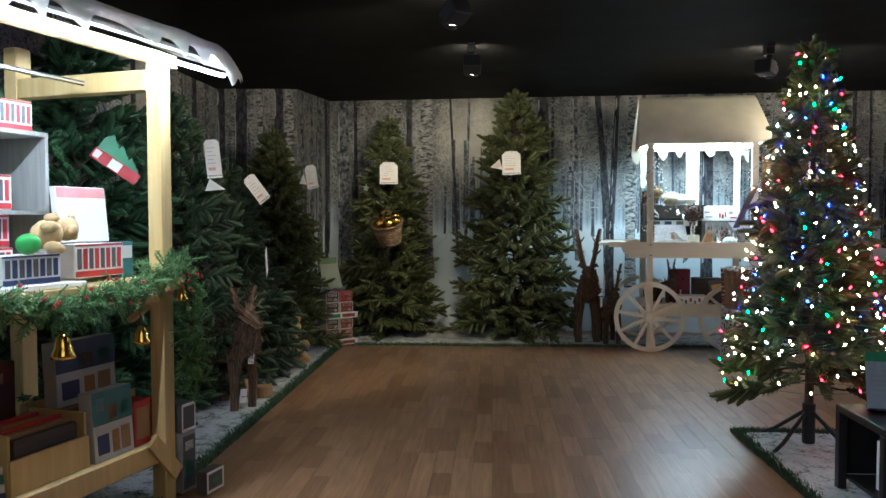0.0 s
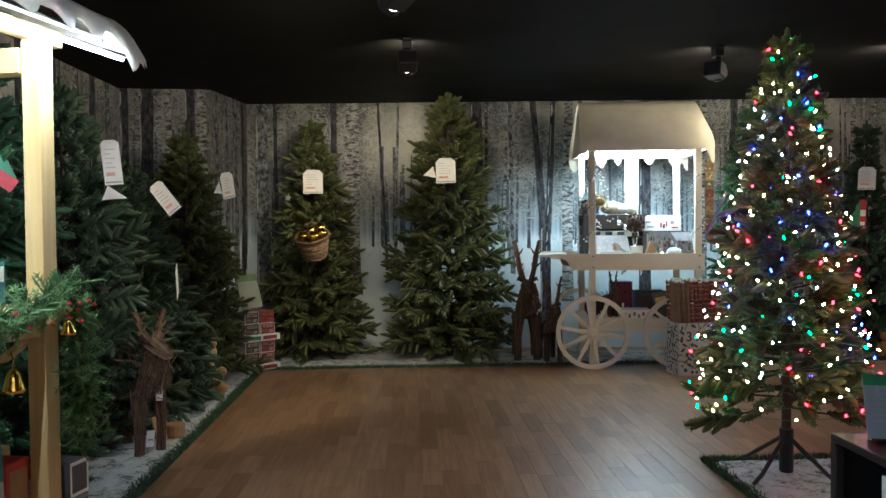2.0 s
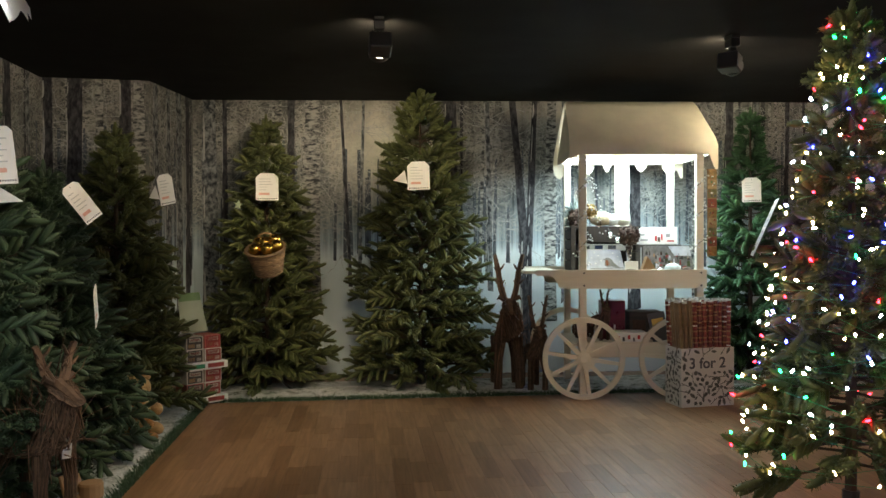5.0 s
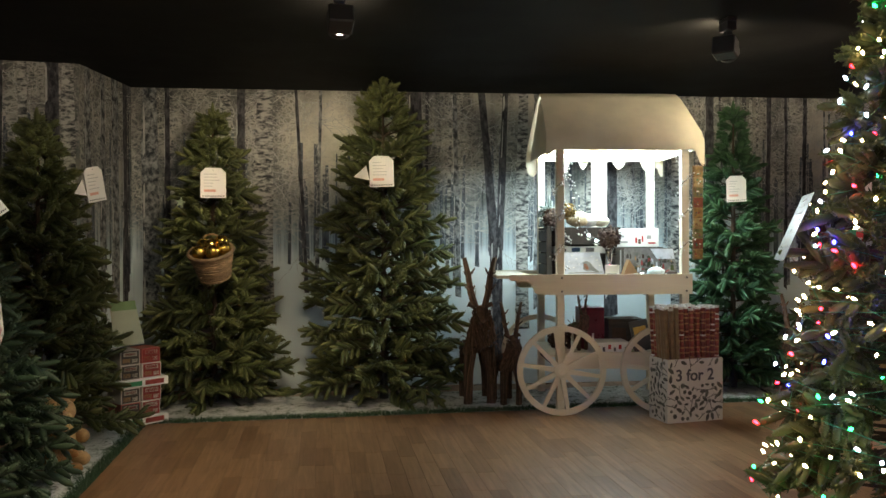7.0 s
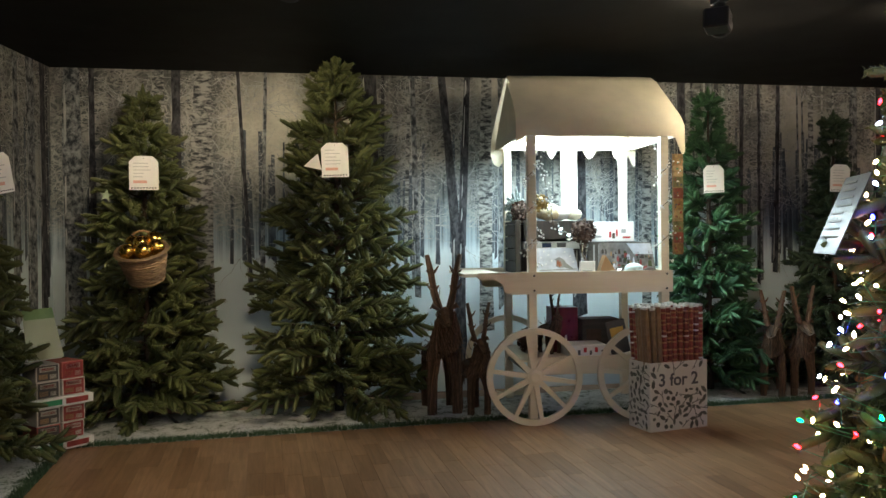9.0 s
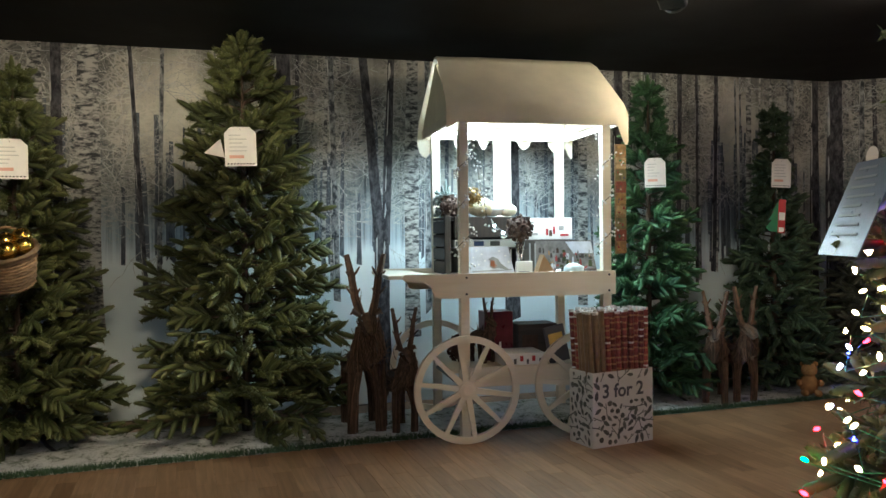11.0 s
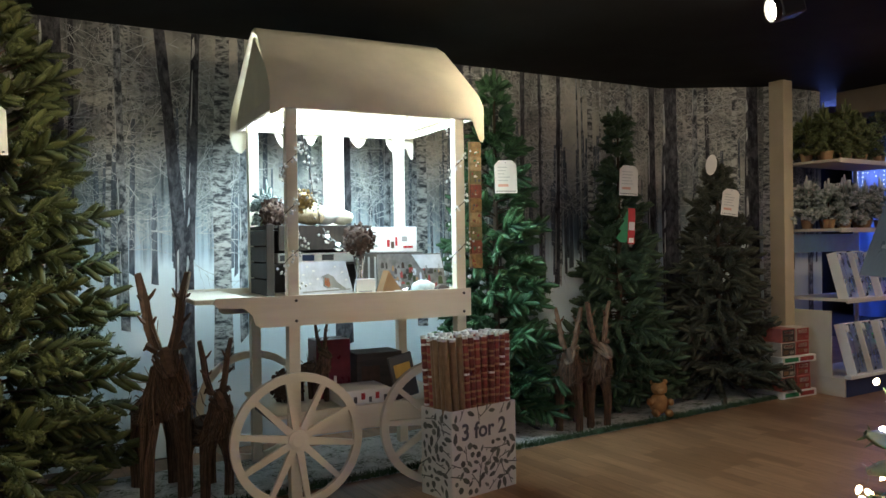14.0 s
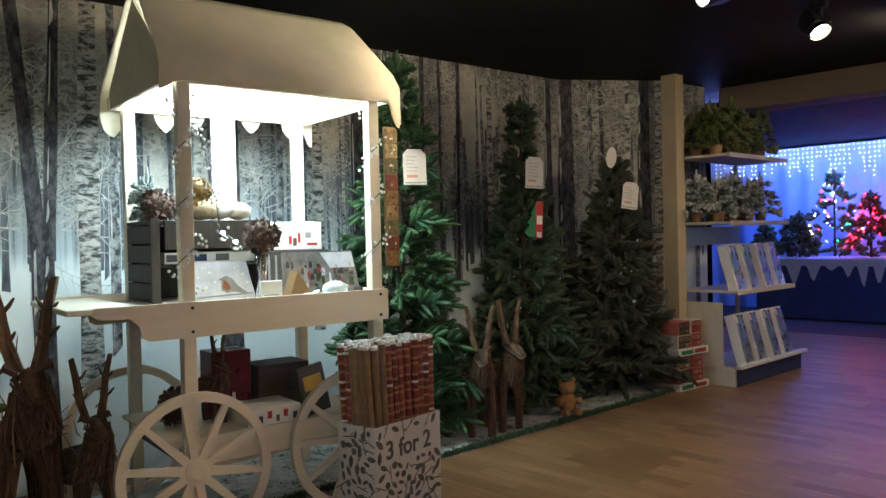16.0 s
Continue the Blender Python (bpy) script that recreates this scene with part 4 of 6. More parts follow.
for i in range(11):
    for j in range(6):
        x, y = 0.045 + 0.038 * i + rng.uniform(-0.002, 0.002), 0.031 + 0.0355 * j
        tan = i < 3 and j < 4
        h = rng.uniform(0.775, 0.805)
        r = 0.0172
        fan = (i - 6.5) * (0.55 if i > 6 else 0.95)
        tilt = pose(x, y, 0.032, rng.uniform(-0.8, 0.8) + (j - 2) * 0.4, fan * 0.58 + rng.uniform(-0.4, 0.4), 0)
        ro = solid("wrapping_paper_roll", Mesh().lathe([(r, 0), (r, h), (r * 0.82, h), (r * 0.82, h - 0.02)], 10, None), ROLL_TAN if tan else ROLL, binm @ tilt,
                   "kraft brown roll of wrapping paper" if tan else "red patterned roll of wrapping paper in clear film", "wrapping paper", "rolls in the display bin")
        part("film_end", Mesh().lathe([(r * 1.03, h - 0.012), (r * 1.03, h + 0.004), (r * 0.7, h + 0.004), (r * 0.55, h - 0.012)], 10), FILM, ro)
        if not tan and (j < 2 or i < 5):
            for b in range(9):
                zb = 0.42 + b * 0.04 + rng.uniform(-0.01, 0.01)
                if zb < h - 0.03:
                    part("band", Mesh().lathe([(r + 0.0006, zb), (r + 0.0012, zb + 0.002), (r + 0.0012, zb + 0.010), (r + 0.0006, zb + 0.012)], 8), WHITE if rng.random() < 0.12 else BAND, ro)


# ---- wicker reindeer ----
def reindeer(x, y, turn, s, seed, label, shag=0.6, antler=1.0):
    """A reindeer of bound twigs, facing -y, s metres from hoof to poll."""
    rng = random.Random(seed)
    me = Mesh()

    def bundle(path, radii, count, thick=0.0034):
        me.tube(path, [r * 0.62 for r in radii], 7)
        for _ in range(count * 4):
            w, tw = rng.uniform(0, 6.28), rng.uniform(-1.6, 1.6)
            pts = []
            for i, (p, r) in enumerate(zip(path, radii)):
                t = i / (len(path) - 1)
                a = w + tw * t
                o = r * rng.uniform(0.78, 1.16)
                pts.append(Vector(p) + Vector((math.cos(a) * o, math.sin(a) * o * (0.8 if abs(p[2] - path[0][2]) > 0.02 else 1), math.sin(a + 1) * o * 0.55)))
            me.tube(pts, thick * rng.uniform(0.6, 1.2), 4)

    q = s
    body = [(0, -0.20 * q, 0.62 * q), (0, -0.10 * q, 0.60 * q), (0, 0.08 * q, 0.57 * q), (0, 0.26 * q, 0.58 * q), (0, 0.34 * q, 0.60 * q)]
    bundle(body, [0.11 * q, 0.155 * q, 0.16 * q, 0.15 * q, 0.08 * q], 60)
    for sx in (-1, 1):
        for yy, lean in ((-0.13, -0.02), (0.25, 0.04)):
            bundle([(sx * 0.085 * q, yy * q, 0.56 * q), (sx * 0.115 * q, (yy + lean) * q, 0.30 * q), (sx * 0.115 * q, (yy + lean * 0.5) * q, 0.0)], [0.062 * q, 0.04 * q, 0.037 * q], 14)
    bundle([(0, -0.15 * q, 0.60 * q), (0, -0.20 * q, 0.76 * q), (0, -0.22 * q, 0.90 * q)], [0.15 * q, 0.12 * q, 0.085 * q], 34)
    bundle([(0, -0.17 * q, 0.95 * q), (0, -0.27 * q, 0.90 * q), (0, -0.37 * q, 0.84 * q)], [0.072 * q, 0.062 * q, 0.04 * q], 22)
    for sx in (-1, 1):
        me.tube([(sx * 0.05 * q, -0.19 * q, 0.96 * q), (sx * 0.11 * q, -0.18 * q, 1.0 * q), (sx * 0.13 * q, -0.18 * q, 0.97 * q)], [0.02 * q, 0.026 * q, 0.006 * q], 6)
        a = [(sx * 0.05 * q, -0.17 * q, 0.97 * q), (sx * 0.09 * q, -0.15 * q, (0.97 + 0.15 * antler) * q), (sx * 0.11 * q, -0.14 * q, (0.97 + 0.30 * antler) * q), (sx * 0.15 * q, -0.15 * q, (0.97 + 0.48 * antler) * q)]
        bundle(a, [0.022 * q, 0.02 * q, 0.017 * q, 0.008 * q], 5, 0.016 * q)
        for (px, py, pz), dx, dz in ((a[1], 0.07, 0.06), (a[1], -0.04, 0.05), (a[2], -0.06, 0.07), (a[2], 0.05, 0.04)):
            me.tube([(px, py, pz), (px + sx * dx * q * 0.6, py - 0.02 * q, pz + dz * q * 0.6), (px + sx * dx * q, py - 0.03 * q, pz + dz * q * 1.2)], [0.014 * q, 0.012 * q, 0.006 * q], 5)
    for _ in range(int(46 * shag)):  # loose ends of twigs
        yy, a = rng.uniform(-0.25, 0.32) * q, rng.uniform(0, 6.28)
        zz = (0.60 if yy > -0.12 * q else rng.uniform(0.55, 0.98)) * q
        b = Vector((math.cos(a) * 0.11 * q, yy, zz + math.sin(a) * 0.10 * q))
        d = Vector((math.cos(a) + rng.uniform(-1, 1), rng.uniform(-1.2, 1.2), math.sin(a) + rng.uniform(-0.6, 1.0))).normalized()
        me.tube([b, b + d * rng.uniform(0.03, 0.07) * q * (0.5 + shag), b + (d + Vector((0, 0, rng.uniform(-0.5, 0.7)))) * rng.uniform(0.08, 0.15) * q * (0.5 + shag)], [0.0035, 0.003, 0.0015], 4)
    return solid("reindeer", me, WICKER, pose(x, y, 0.012, 0, 0, turn), label, "reindeer figure")


reindeer(0.98, 8.10, -4, 0.80, 1, "standing brown twig reindeer figure beside the barrow")
reindeer(1.20, 7.99, 6, 0.56, 2, "small brown twig reindeer figure beside the barrow wheel")
reindeer(3.66, 7.97, -38, 0.58, 3, "brown twig reindeer figure with pale antlers under a fir")
reindeer(3.88, 7.97, -10, 0.60, 4, "brown twig reindeer figure with upright antlers under a fir")
reindeer(-1.74, 5.12, 60, 0.68, 5, "dark brown twig reindeer figure on the snowy mat", 1.8, 0.5)


# ---- price tags ----
def price_tag(x, y, z, turn, lean, w, h, label="white card price tag with clipped corners hung on a fir", triangle=False):
    tag = thing("price_tag", pose(x, y, z, 0, lean, 0) if turn is None else pose(x, y, z) @ pose(0, 0, 0, 0, 0, turn) @ pose(0, 0, 0, 0, lean, 0), label, "price tag", "price tags")
    c = 0.2 * w
    part("card", Mesh().prism([(-w / 2, -h), (w / 2, -h), (w / 2, -c), (w / 2 - c, 0), (-w / 2 + c, 0), (-w / 2, -c)], -0.0012, 0.0012), PAPER, tag)
    rng = random.Random(int(x * 100) + int(y * 10))
    for i in range(5):
        ww = w * rng.uniform(0.3, 0.62)
        part("text_line", Mesh().prism([(-w * 0.36, -h * (0.2 + 0.1 * i) - 0.005), (-w * 0.36 + ww, -h * (0.2 + 0.1 * i) - 0.005), (-w * 0.36 + ww, -h * (0.2 + 0.1 * i)), (-w * 0.36, -h * (0.2 + 0.1 * i))], -0.002, -0.0013), FAINT_INK, tag)
    part("price", Mesh().prism([(-w * 0.36, -h * 0.80), (w * 0.1, -h * 0.80), (w * 0.1, -h * 0.72), (-w * 0.36, -h * 0.72)], -0.002, -0.0013), RED_TXT, tag)
    bd = Mesh()
    for i in range(9):
        u = -w * 0.43 + i * w * 0.1
        bd.add([(u, -0.0014, -h * 0.96), (u + w * 0.07, -0.0014, -h * 0.95), (u + w * 0.05, -0.0014, -h * 0.92), (u, -0.0014, -h * 0.925)], [(0, 1, 2, 3)])
    part("border", bd, INK, tag)
    part("string", Mesh().tube([(0, -0.002, -0.018), (0.004, 0.01, 0.03), (0, 0.05, 0.06)], 0.0014, 4), INK, tag)
    if triangle:
        part("leaflet", Mesh().prism([(-w * 1.15, -h * 0.66), (-w * 0.5, -h * 0.78), (-w * 0.62, -h * 0.30)], 0.003, 0.005), PAPER, tag)
    return tag


price_tag(-1.06, 7.98, 1.86, 0, 0, 0.185, 0.225)
price_tag(0.19, 7.88, 1.955, -2, -1.5, 0.185, 0.235, "white card price tag with a folded leaflet on a fir", True)
price_tag(3.14, 7.97, 1.84, -8, -1.5, 0.165, 0.215)
price_tag(4.36, 8.05, 1.865, -10, 2, 0.165, 0.225)
price_tag(5.30, 7.86, 1.70, -20, 7, 0.15, 0.21)
price_tag(-1.72, 4.70, 1.77, 40, -6, 0.095, 0.235, "white card price tag turned on its string")
solid("folded_leaflet", Mesh().prism([(-0.06, 0.0), (0.07, 0.012), (-0.03, 0.075)], -0.001, 0.001), PAPER, pose(-1.70, 4.70, 1.455, 0, 0, 40), "small folded white leaflet on a fir", "leaflet")
price_tag(-1.76, 5.54, 1.59, 40, -38, 0.10, 0.22, "white card price tag hanging askew")
price_tag(-1.66, 7.04, 1.77, 58, -12, 0.14, 0.215, "white card price tag hanging askew", True)
solid("round_tag", Mesh().lathe([(0.068, -0.001), (0.07, 0), (0.068, 0.001)], 24, pose(0, 0, 0, 90) @ Matrix.Diagonal((0.75, 1.2, 1, 1))), PAPER, pose(5.21, 7.98, 1.90, 0, 12, -15), "oval cream card tag on a brownish fir", "tag")


# ---- hanging basket of baubles ----
BASKET = pose(-1.03, 7.85, 1.04, 24, -6, 0) @ Matrix.Scale(1.08, 4)
bk = thing("basket", BASKET, "tan wicker basket full of gold baubles hung on a fir", "basket")
weave = Mesh()
for i in range(11):
    z = 0.012 + i * 0.018
    r = 0.098 + 0.040 * i / 10
    weave.tube([(r * math.cos(a) * (1 + 0.02 * (-1) ** (j + i)), r * math.sin(a) * (1 + 0.02 * (-1) ** (j + i)), z) for j, a in enumerate(np.linspace(0, 2 * math.pi, 33))], 0.0095, 5)
weave.lathe([(0.09, 0.0), (0.125, 0.19), (0.115, 0.19), (0.085, 0.012)], 20)
part("weave", weave, WICKER_TAN, bk)
part("rim", Mesh().tube([(0.145 * math.cos(a), 0.145 * math.sin(a), 0.20) for a in np.linspace(0, 2 * math.pi, 33)], 0.013, 6), WICKER_TAN, bk)
part("handle", Mesh().tube([(0.075 * math.cos(a), 0.12, 0.20 + 0.075 * math.sin(a)) for a in np.linspace(0, math.pi, 13)], 0.007, 6), WICKER_TAN, bk)
for i, (x, y) in enumerate(((-0.07, -0.03), (0.02, -0.07), (0.085, -0.01), (0.0, 0.04), (-0.05, 0.08), (0.07, 0.08))):
    bb = solid("bauble", Mesh().blob((0, 0, 0), (0.05, 0.05, 0.05), n=18), GOLD, BASKET @ pose(x, y, 0.215 + 0.012 * (i % 2)), "shiny gold bauble in a wicker basket", "bauble", "baubles in the basket", smooth=True)
    part("cap", Mesh().lathe([(0.01, 0.04), (0.011, 0.052), (0.004, 0.056)], 10), SILVER, bb)


# ---- ceiling spots ----
for n_, (eye, target, power, wide) in enumerate(SPOTS):
    e, way = Vector(eye), (Vector(target) - Vector(eye)).normalized()
    sp = thing("spotlight", pose(*eye), "black adjustable ceiling spotlight", "spotlight", "ceiling spots")
    back = look((0, 0, 0), tuple(way))
    part("head", Mesh().box(-0.066, 0.066, -0.056, 0.056, 0.0, 0.12, 0.008, back), BLACK, sp)
    part("hood", ring(0.058, 0.064, -0.030, -0.0005, 24, back @ pose(0, 0, 0, 90)), BLACK, sp)
    part("lens", Mesh().lathe([(0.05, -0.004), (0.05, -0.001)], 20, back), SPOT_GLOW, sp, "glowing lamp lens")
    part("bracket", Mesh().box(-0.02, 0.02, -0.022, 0.022, 0.05, 0.118, 0.003), BLACK, sp)
    part("gear_box", Mesh().box(-0.032, 0.032, -0.05, 0.05, 0.119, TOP - eye[2] - 0.026, 0.005), BLACK, sp)
    part("track_adapter", Mesh().box(-0.03, 0.03, -0.06, 0.06, TOP - eye[2] - 0.025, TOP - eye[2] - 0.002, 0.004), BLACK, sp)


# ---- printed boxes, plush toys, small firs ----
def panel(mesh_parent, x0, x1, z0, z1, material, lift=0.0015, name="print"):
    part(name, Mesh().prism([(x0, z0), (x1, z0), (x1, z1), (x0, z1)], -lift, -lift + 0.0012), material, mesh_parent)


def box_thing(name, m, w, d, h, body, prints, label, category, group=""):
    ob = solid(name, Mesh().box(0, w, 0, d, 0, h, 0.003), body, m, label, category, group)
    for x0, x1, z0, z1, mt in prints:
        panel(ob, x0 * w, x1 * w, z0 * h, z1 * h, mt)
    return ob


def teddy(m, s, label, material=PLUSH):
    me = Mesh()
    me.blob((0, 0, 0.30 * s), (0.26 * s, 0.22 * s, 0.30 * s), n=16, rough=0.06)
    me.blob((0, -0.04 * s, 0.72 * s), (0.22 * s, 0.2 * s, 0.2 * s), n=16, rough=0.06)
    me.blob((0, -0.22 * s, 0.67 * s), (0.10 * s, 0.09 * s, 0.08 * s), n=12)
    for x in (-1, 1):
        me.blob((x * 0.17 * s, -0.02 * s, 0.89 * s), (0.08 * s, 0.04 * s, 0.08 * s), n=10)
        me.blob((x * 0.28 * s, -0.12 * s, 0.36 * s), (0.09 * s, 0.16 * s, 0.10 * s), n=10)
        me.blob((x * 0.18 * s, -0.30 * s, 0.10 * s), (0.11 * s, 0.20 * s, 0.10 * s), n=10)
    return solid("plush_toy", me, material, m, label, "plush toy", smooth=True)


def mini_fir(material, seed, h=0.40, pot=True):
    t = thing("potted_fir", pose(0, 0, -20), "small artificial fir in a pot on a display shelf", "small tree", "potted firs on the shelves")
    me, sticks, _ = crown(h, 0.18, 0.18, 0.11, seed, material, whorls=8, boughs=8, shoots=5, needles=14, width=0.004, spread=0.026, shoot=0.085)
    part("crown", me, material, t)["kind"] = "stuff"
    part("trunk", Mesh().tube([(0, 0, 0.06), (0, 0, h - 0.06)], [0.008, 0.004], 6), BARK, t)
    part("pot", Mesh().lathe([(0.04, 0), (0.052, 0.07), (0.055, 0.075), (0.045, 0.075)], 14), BROWN_BOX, t)
    return t


# ---- barrow goods ----
CART = pose(1.5, 7.60, 0, 0, 0, -6)
Z = 1.02
CRATE_WOOD = wood("dark_stained_crate", (0.016, 0.011, 0.008), (0.045, 0.03, 0.021), 0.6, 1.0, 2)
crate = thing("wooden_crate", CART @ pose(-0.01, 0.42, Z), "dark stained slatted wooden crate on its side on the barrow", "crate")
for k in range(4):
    part("slat", Mesh().box(0.0, 0.018, 0.0, 0.42, 0.005 + 0.093 * k, 0.09 + 0.093 * k, 0.002), CRATE_WOOD, crate)
part("top_board", Mesh().box(0.0, 0.60, 0.0, 0.42, 0.376, 0.394, 0.002), CRATE_WOOD, crate)
part("front_board", Mesh().box(0.06, 0.58, -0.014, -0.001, 0.255, 0.394, 0.002), CRATE_WOOD, crate)
part("back_board", Mesh().box(0.02, 0.58, 0.40, 0.418, 0.0, 0.374, 0.002), CRATE_WOOD, crate)
part("middle_shelf", Mesh().box(0.02, 0.58, 0.02, 0.40, 0.17, 0.182, 0.002), CRATE_WOOD, crate)
part("corner_post", Mesh().box(-0.012, 0.03, -0.03, -0.015, 0.0, 0.40, 0.002), CRATE_WOOD, crate)
box_thing("cracker_box", CART @ pose(0.06, 0.46, Z + 0.184), 0.46, 0.2, 0.055, WHITE, [(0.02, 0.2, 0.2, 0.8, INK), (0.3, 0.45, 0.2, 0.8, NAVY), (0.55, 0.7, 0.2, 0.8, INK)], "white boxed baubles inside a dark crate", "box")
box_thing("white_gift_box", CART @ pose(0.57, 0.50, Z + 0.235), 0.36, 0.24, 0.15, WHITE, [(0.06, 0.2, 0.5, 0.62, GREY_INK), (0.1, 0.28, 0.2, 0.3, GREY_INK), (0.45, 0.50, 0.2, 0.5, RED), (0.52, 0.58, 0.15, 0.42, CONE), (0.60, 0.64, 0.25, 0.6, RED), (0.75, 0.92, 0.15, 0.24, RED), (0.72, 0.82, 0.42, 0.62, GREY_INK)], "white printed gift box standing on a stack", "box")
box_thing("dark_gift_box", CART @ pose(0.56, 0.48, Z), 0.40, 0.28, 0.232, DARK_WOOD, [(0.1, 0.13, 0.1, 0.9, GREY_INK), (0.2, 0.23, 0.1, 0.9, GREY_INK)], "dark box under a white gift box", "box")


def canvas(m, w, h, back, shapes, label):
    c = thing("canvas_picture", m, label, "picture")
    part("canvas", Mesh().prism([(0, 0), (w, 0), (w - 0.03, h), (0.01, h)], 0, 0.02), back, c)
    for pts, mt in shapes:
        part("painted_shape", Mesh().prism([(x * w, z * h) for x, z in pts], -0.002, -0.0005), mt, c)
    return c


PALE_SKY = surface("painted_pale_sky", (0.62, 0.64, 0.70), 0.6, 0.25, 14, 60)
SCENE_DARK = surface("painted_street", (0.20, 0.19, 0.18), 0.5, 0.6, 18, 70)
ROBIN = surface("painted_robin_breast", (0.42, 0.13, 0.05), 0.6, 0.3, 30, 90)
rng = random.Random(55)
VILLAGE = [([(0.62, 0.62), (0.95, 0.62), (0.92, 0.97), (0.5, 0.97)], PALE_SKY)]
for _ in range(64):
    x, z, w, h = rng.uniform(0.04, 0.88), rng.uniform(0.03, 0.66), rng.uniform(0.02, 0.07), rng.uniform(0.05, 0.22)
    VILLAGE.append(([(x, z), (x + w, z), (x + w * 0.9, z + h * 0.8), (x + w * 0.5, z + h), (x + w * 0.1, z + h * 0.8)], rng.choice((CONE, DARK_WOOD, GREY_WOOD, BROWN_BOX, DARK_WOOD, DEEP_RED, FIR_DARK, PALE_SKY))))
canvas(CART @ pose(0.07, 0.13, Z, -14, 0, 6), 0.33, 0.20, PALE_SKY, [([(0.47, 0.33), (0.55, 0.26), (0.66, 0.28), (0.84, 0.20), (0.86, 0.24), (0.72, 0.42), (0.66, 0.58), (0.57, 0.66), (0.50, 0.62), (0.45, 0.58), (0.49, 0.54)], GREY_WOOD), ([(0.49, 0.36), (0.56, 0.29), (0.62, 0.36), (0.58, 0.52), (0.51, 0.56)], ROBIN), ([(0.10, 0.16), (0.94, 0.20), (0.94, 0.23), (0.10, 0.20)], GREY_WOOD)] + [([(x, z), (x + 0.05, z + 0.01), (x + 0.04, z + 0.06), (x + 0.01, z + 0.05)], WHITE) for x, z in ((0.12, 0.62), (0.22, 0.38), (0.30, 0.72), (0.36, 0.5), (0.80, 0.66), (0.86, 0.45), (0.2, 0.84), (0.68, 0.82))], "pale canvas picture of a robin leaning on the barrow")
canvas(CART @ pose(0.56, 0.21, Z, -10, 0, -4), 0.42, 0.23, SCENE_DARK, VILLAGE, "canvas picture of a winter village with figures")


def cone_ball(m, r, material, label, seed, n=90):
    """A ball bristling with pine cone scales."""
    rng = random.Random(seed)
    me = Mesh().blob((0, 0, 0), (r * 0.8,) * 3, n=12)
    for i in range(n):
        z = 1 - 2 * (i + 0.5) / n
        a = i * 2.39996
        q = math.sqrt(1 - z * z)
        d = Vector((q * math.cos(a), q * math.sin(a), z))
        u = d.orthogonal().normalized()
        u.rotate(Matrix.Rotation(rng.uniform(0, 6.28), 3, d))
        v = d.cross(u)
        s = r * rng.uniform(0.2, 0.3)
        c = d * r * 0.82
        me.add([c - u * s * 0.6, c + d * s * 0.8 - u * s * 0.3 + v * s * 0.7, c + d * s * rng.uniform(0.9, 1.4) + v * s * 0.2, c + d * s * 0.8 + u * s * 0.3 - v * s * 0.5, c + u * s * 0.6], [(0, 1, 2), (0, 2, 3), (0, 3, 4)])
    return solid("cone_ball", me, material, m, label, "pine cone ball")


cone_ball(CART @ pose(0.43, 0.17, Z + 0.31), 0.086, CONE, "brown pine cone ball with frosted scales on a stem", 1)
solid("glass_vase", Mesh().lathe([(0.03, 0), (0.034, 0.05), (0.02, 0.11), (0.032, 0.22), (0.028, 0.22), (0.016, 0.11), (0.028, 0.01)], 16), SILVER, CART @ pose(0.43, 0.17, Z), "silver stem vase holding a cone ball", "vase", smooth=True)
box_thing("place_card", CART @ pose(0.37, 0.06, Z), 0.11, 0.02, 0.10, WHITE, [(0.15, 0.8, 0.3, 0.36, GREY_INK), (0.3, 0.7, 0.15, 0.22, INK)], "small white card on the barrow counter", "card")
cone_ball(CART @ pose(0.085, 0.06, 1.53), 0.058, surface("gilt_cone", (0.45, 0.30, 0.10), 0.4, 0.4, 25, 100, metal=0.6, island=0.5), "gilded pine cone ornament on the barrow post", 2, 70)
cone_ball(CART @ pose(0.055, 0.50, Z + 0.465), 0.082, CONE, "large dark pine cone ball on a crate", 3)
BURLAP = surface("pale_burlap", (0.62, 0.52, 0.34), 0.9, 0.4, 20, 150, relief=0.8)
hang = thing("bauble_pair", CART @ pose(0.30, 0.39, Z + 0.36), "two silver cone baubles on a grey cord hung on a crate", "bauble")
part("cord", Mesh().tube([(0.0, 0.0, 0.02), (0.02, -0.012, -0.03), (0.05, -0.03, -0.05), (0.075, -0.035, -0.07)], 0.0025, 5), GREY_INK, hang)
for bx, bz in ((0.012, -0.045), (0.075, -0.09)):
    part("bauble", Mesh().blob((bx, -0.035, bz), (0.026, 0.026, 0.026), n=12, rough=0.25, seed=3), SILVER, hang)
house = solid("wooden_house", Mesh().prism([(0, 0), (0.12, 0), (0.13, 0.02), (0.05, 0.14), (0.02, 0.06)], 0, 0.08), BROWN_BOX, CART @ pose(0.50, 0.04, Z), "small brown wooden house ornament", "ornament")
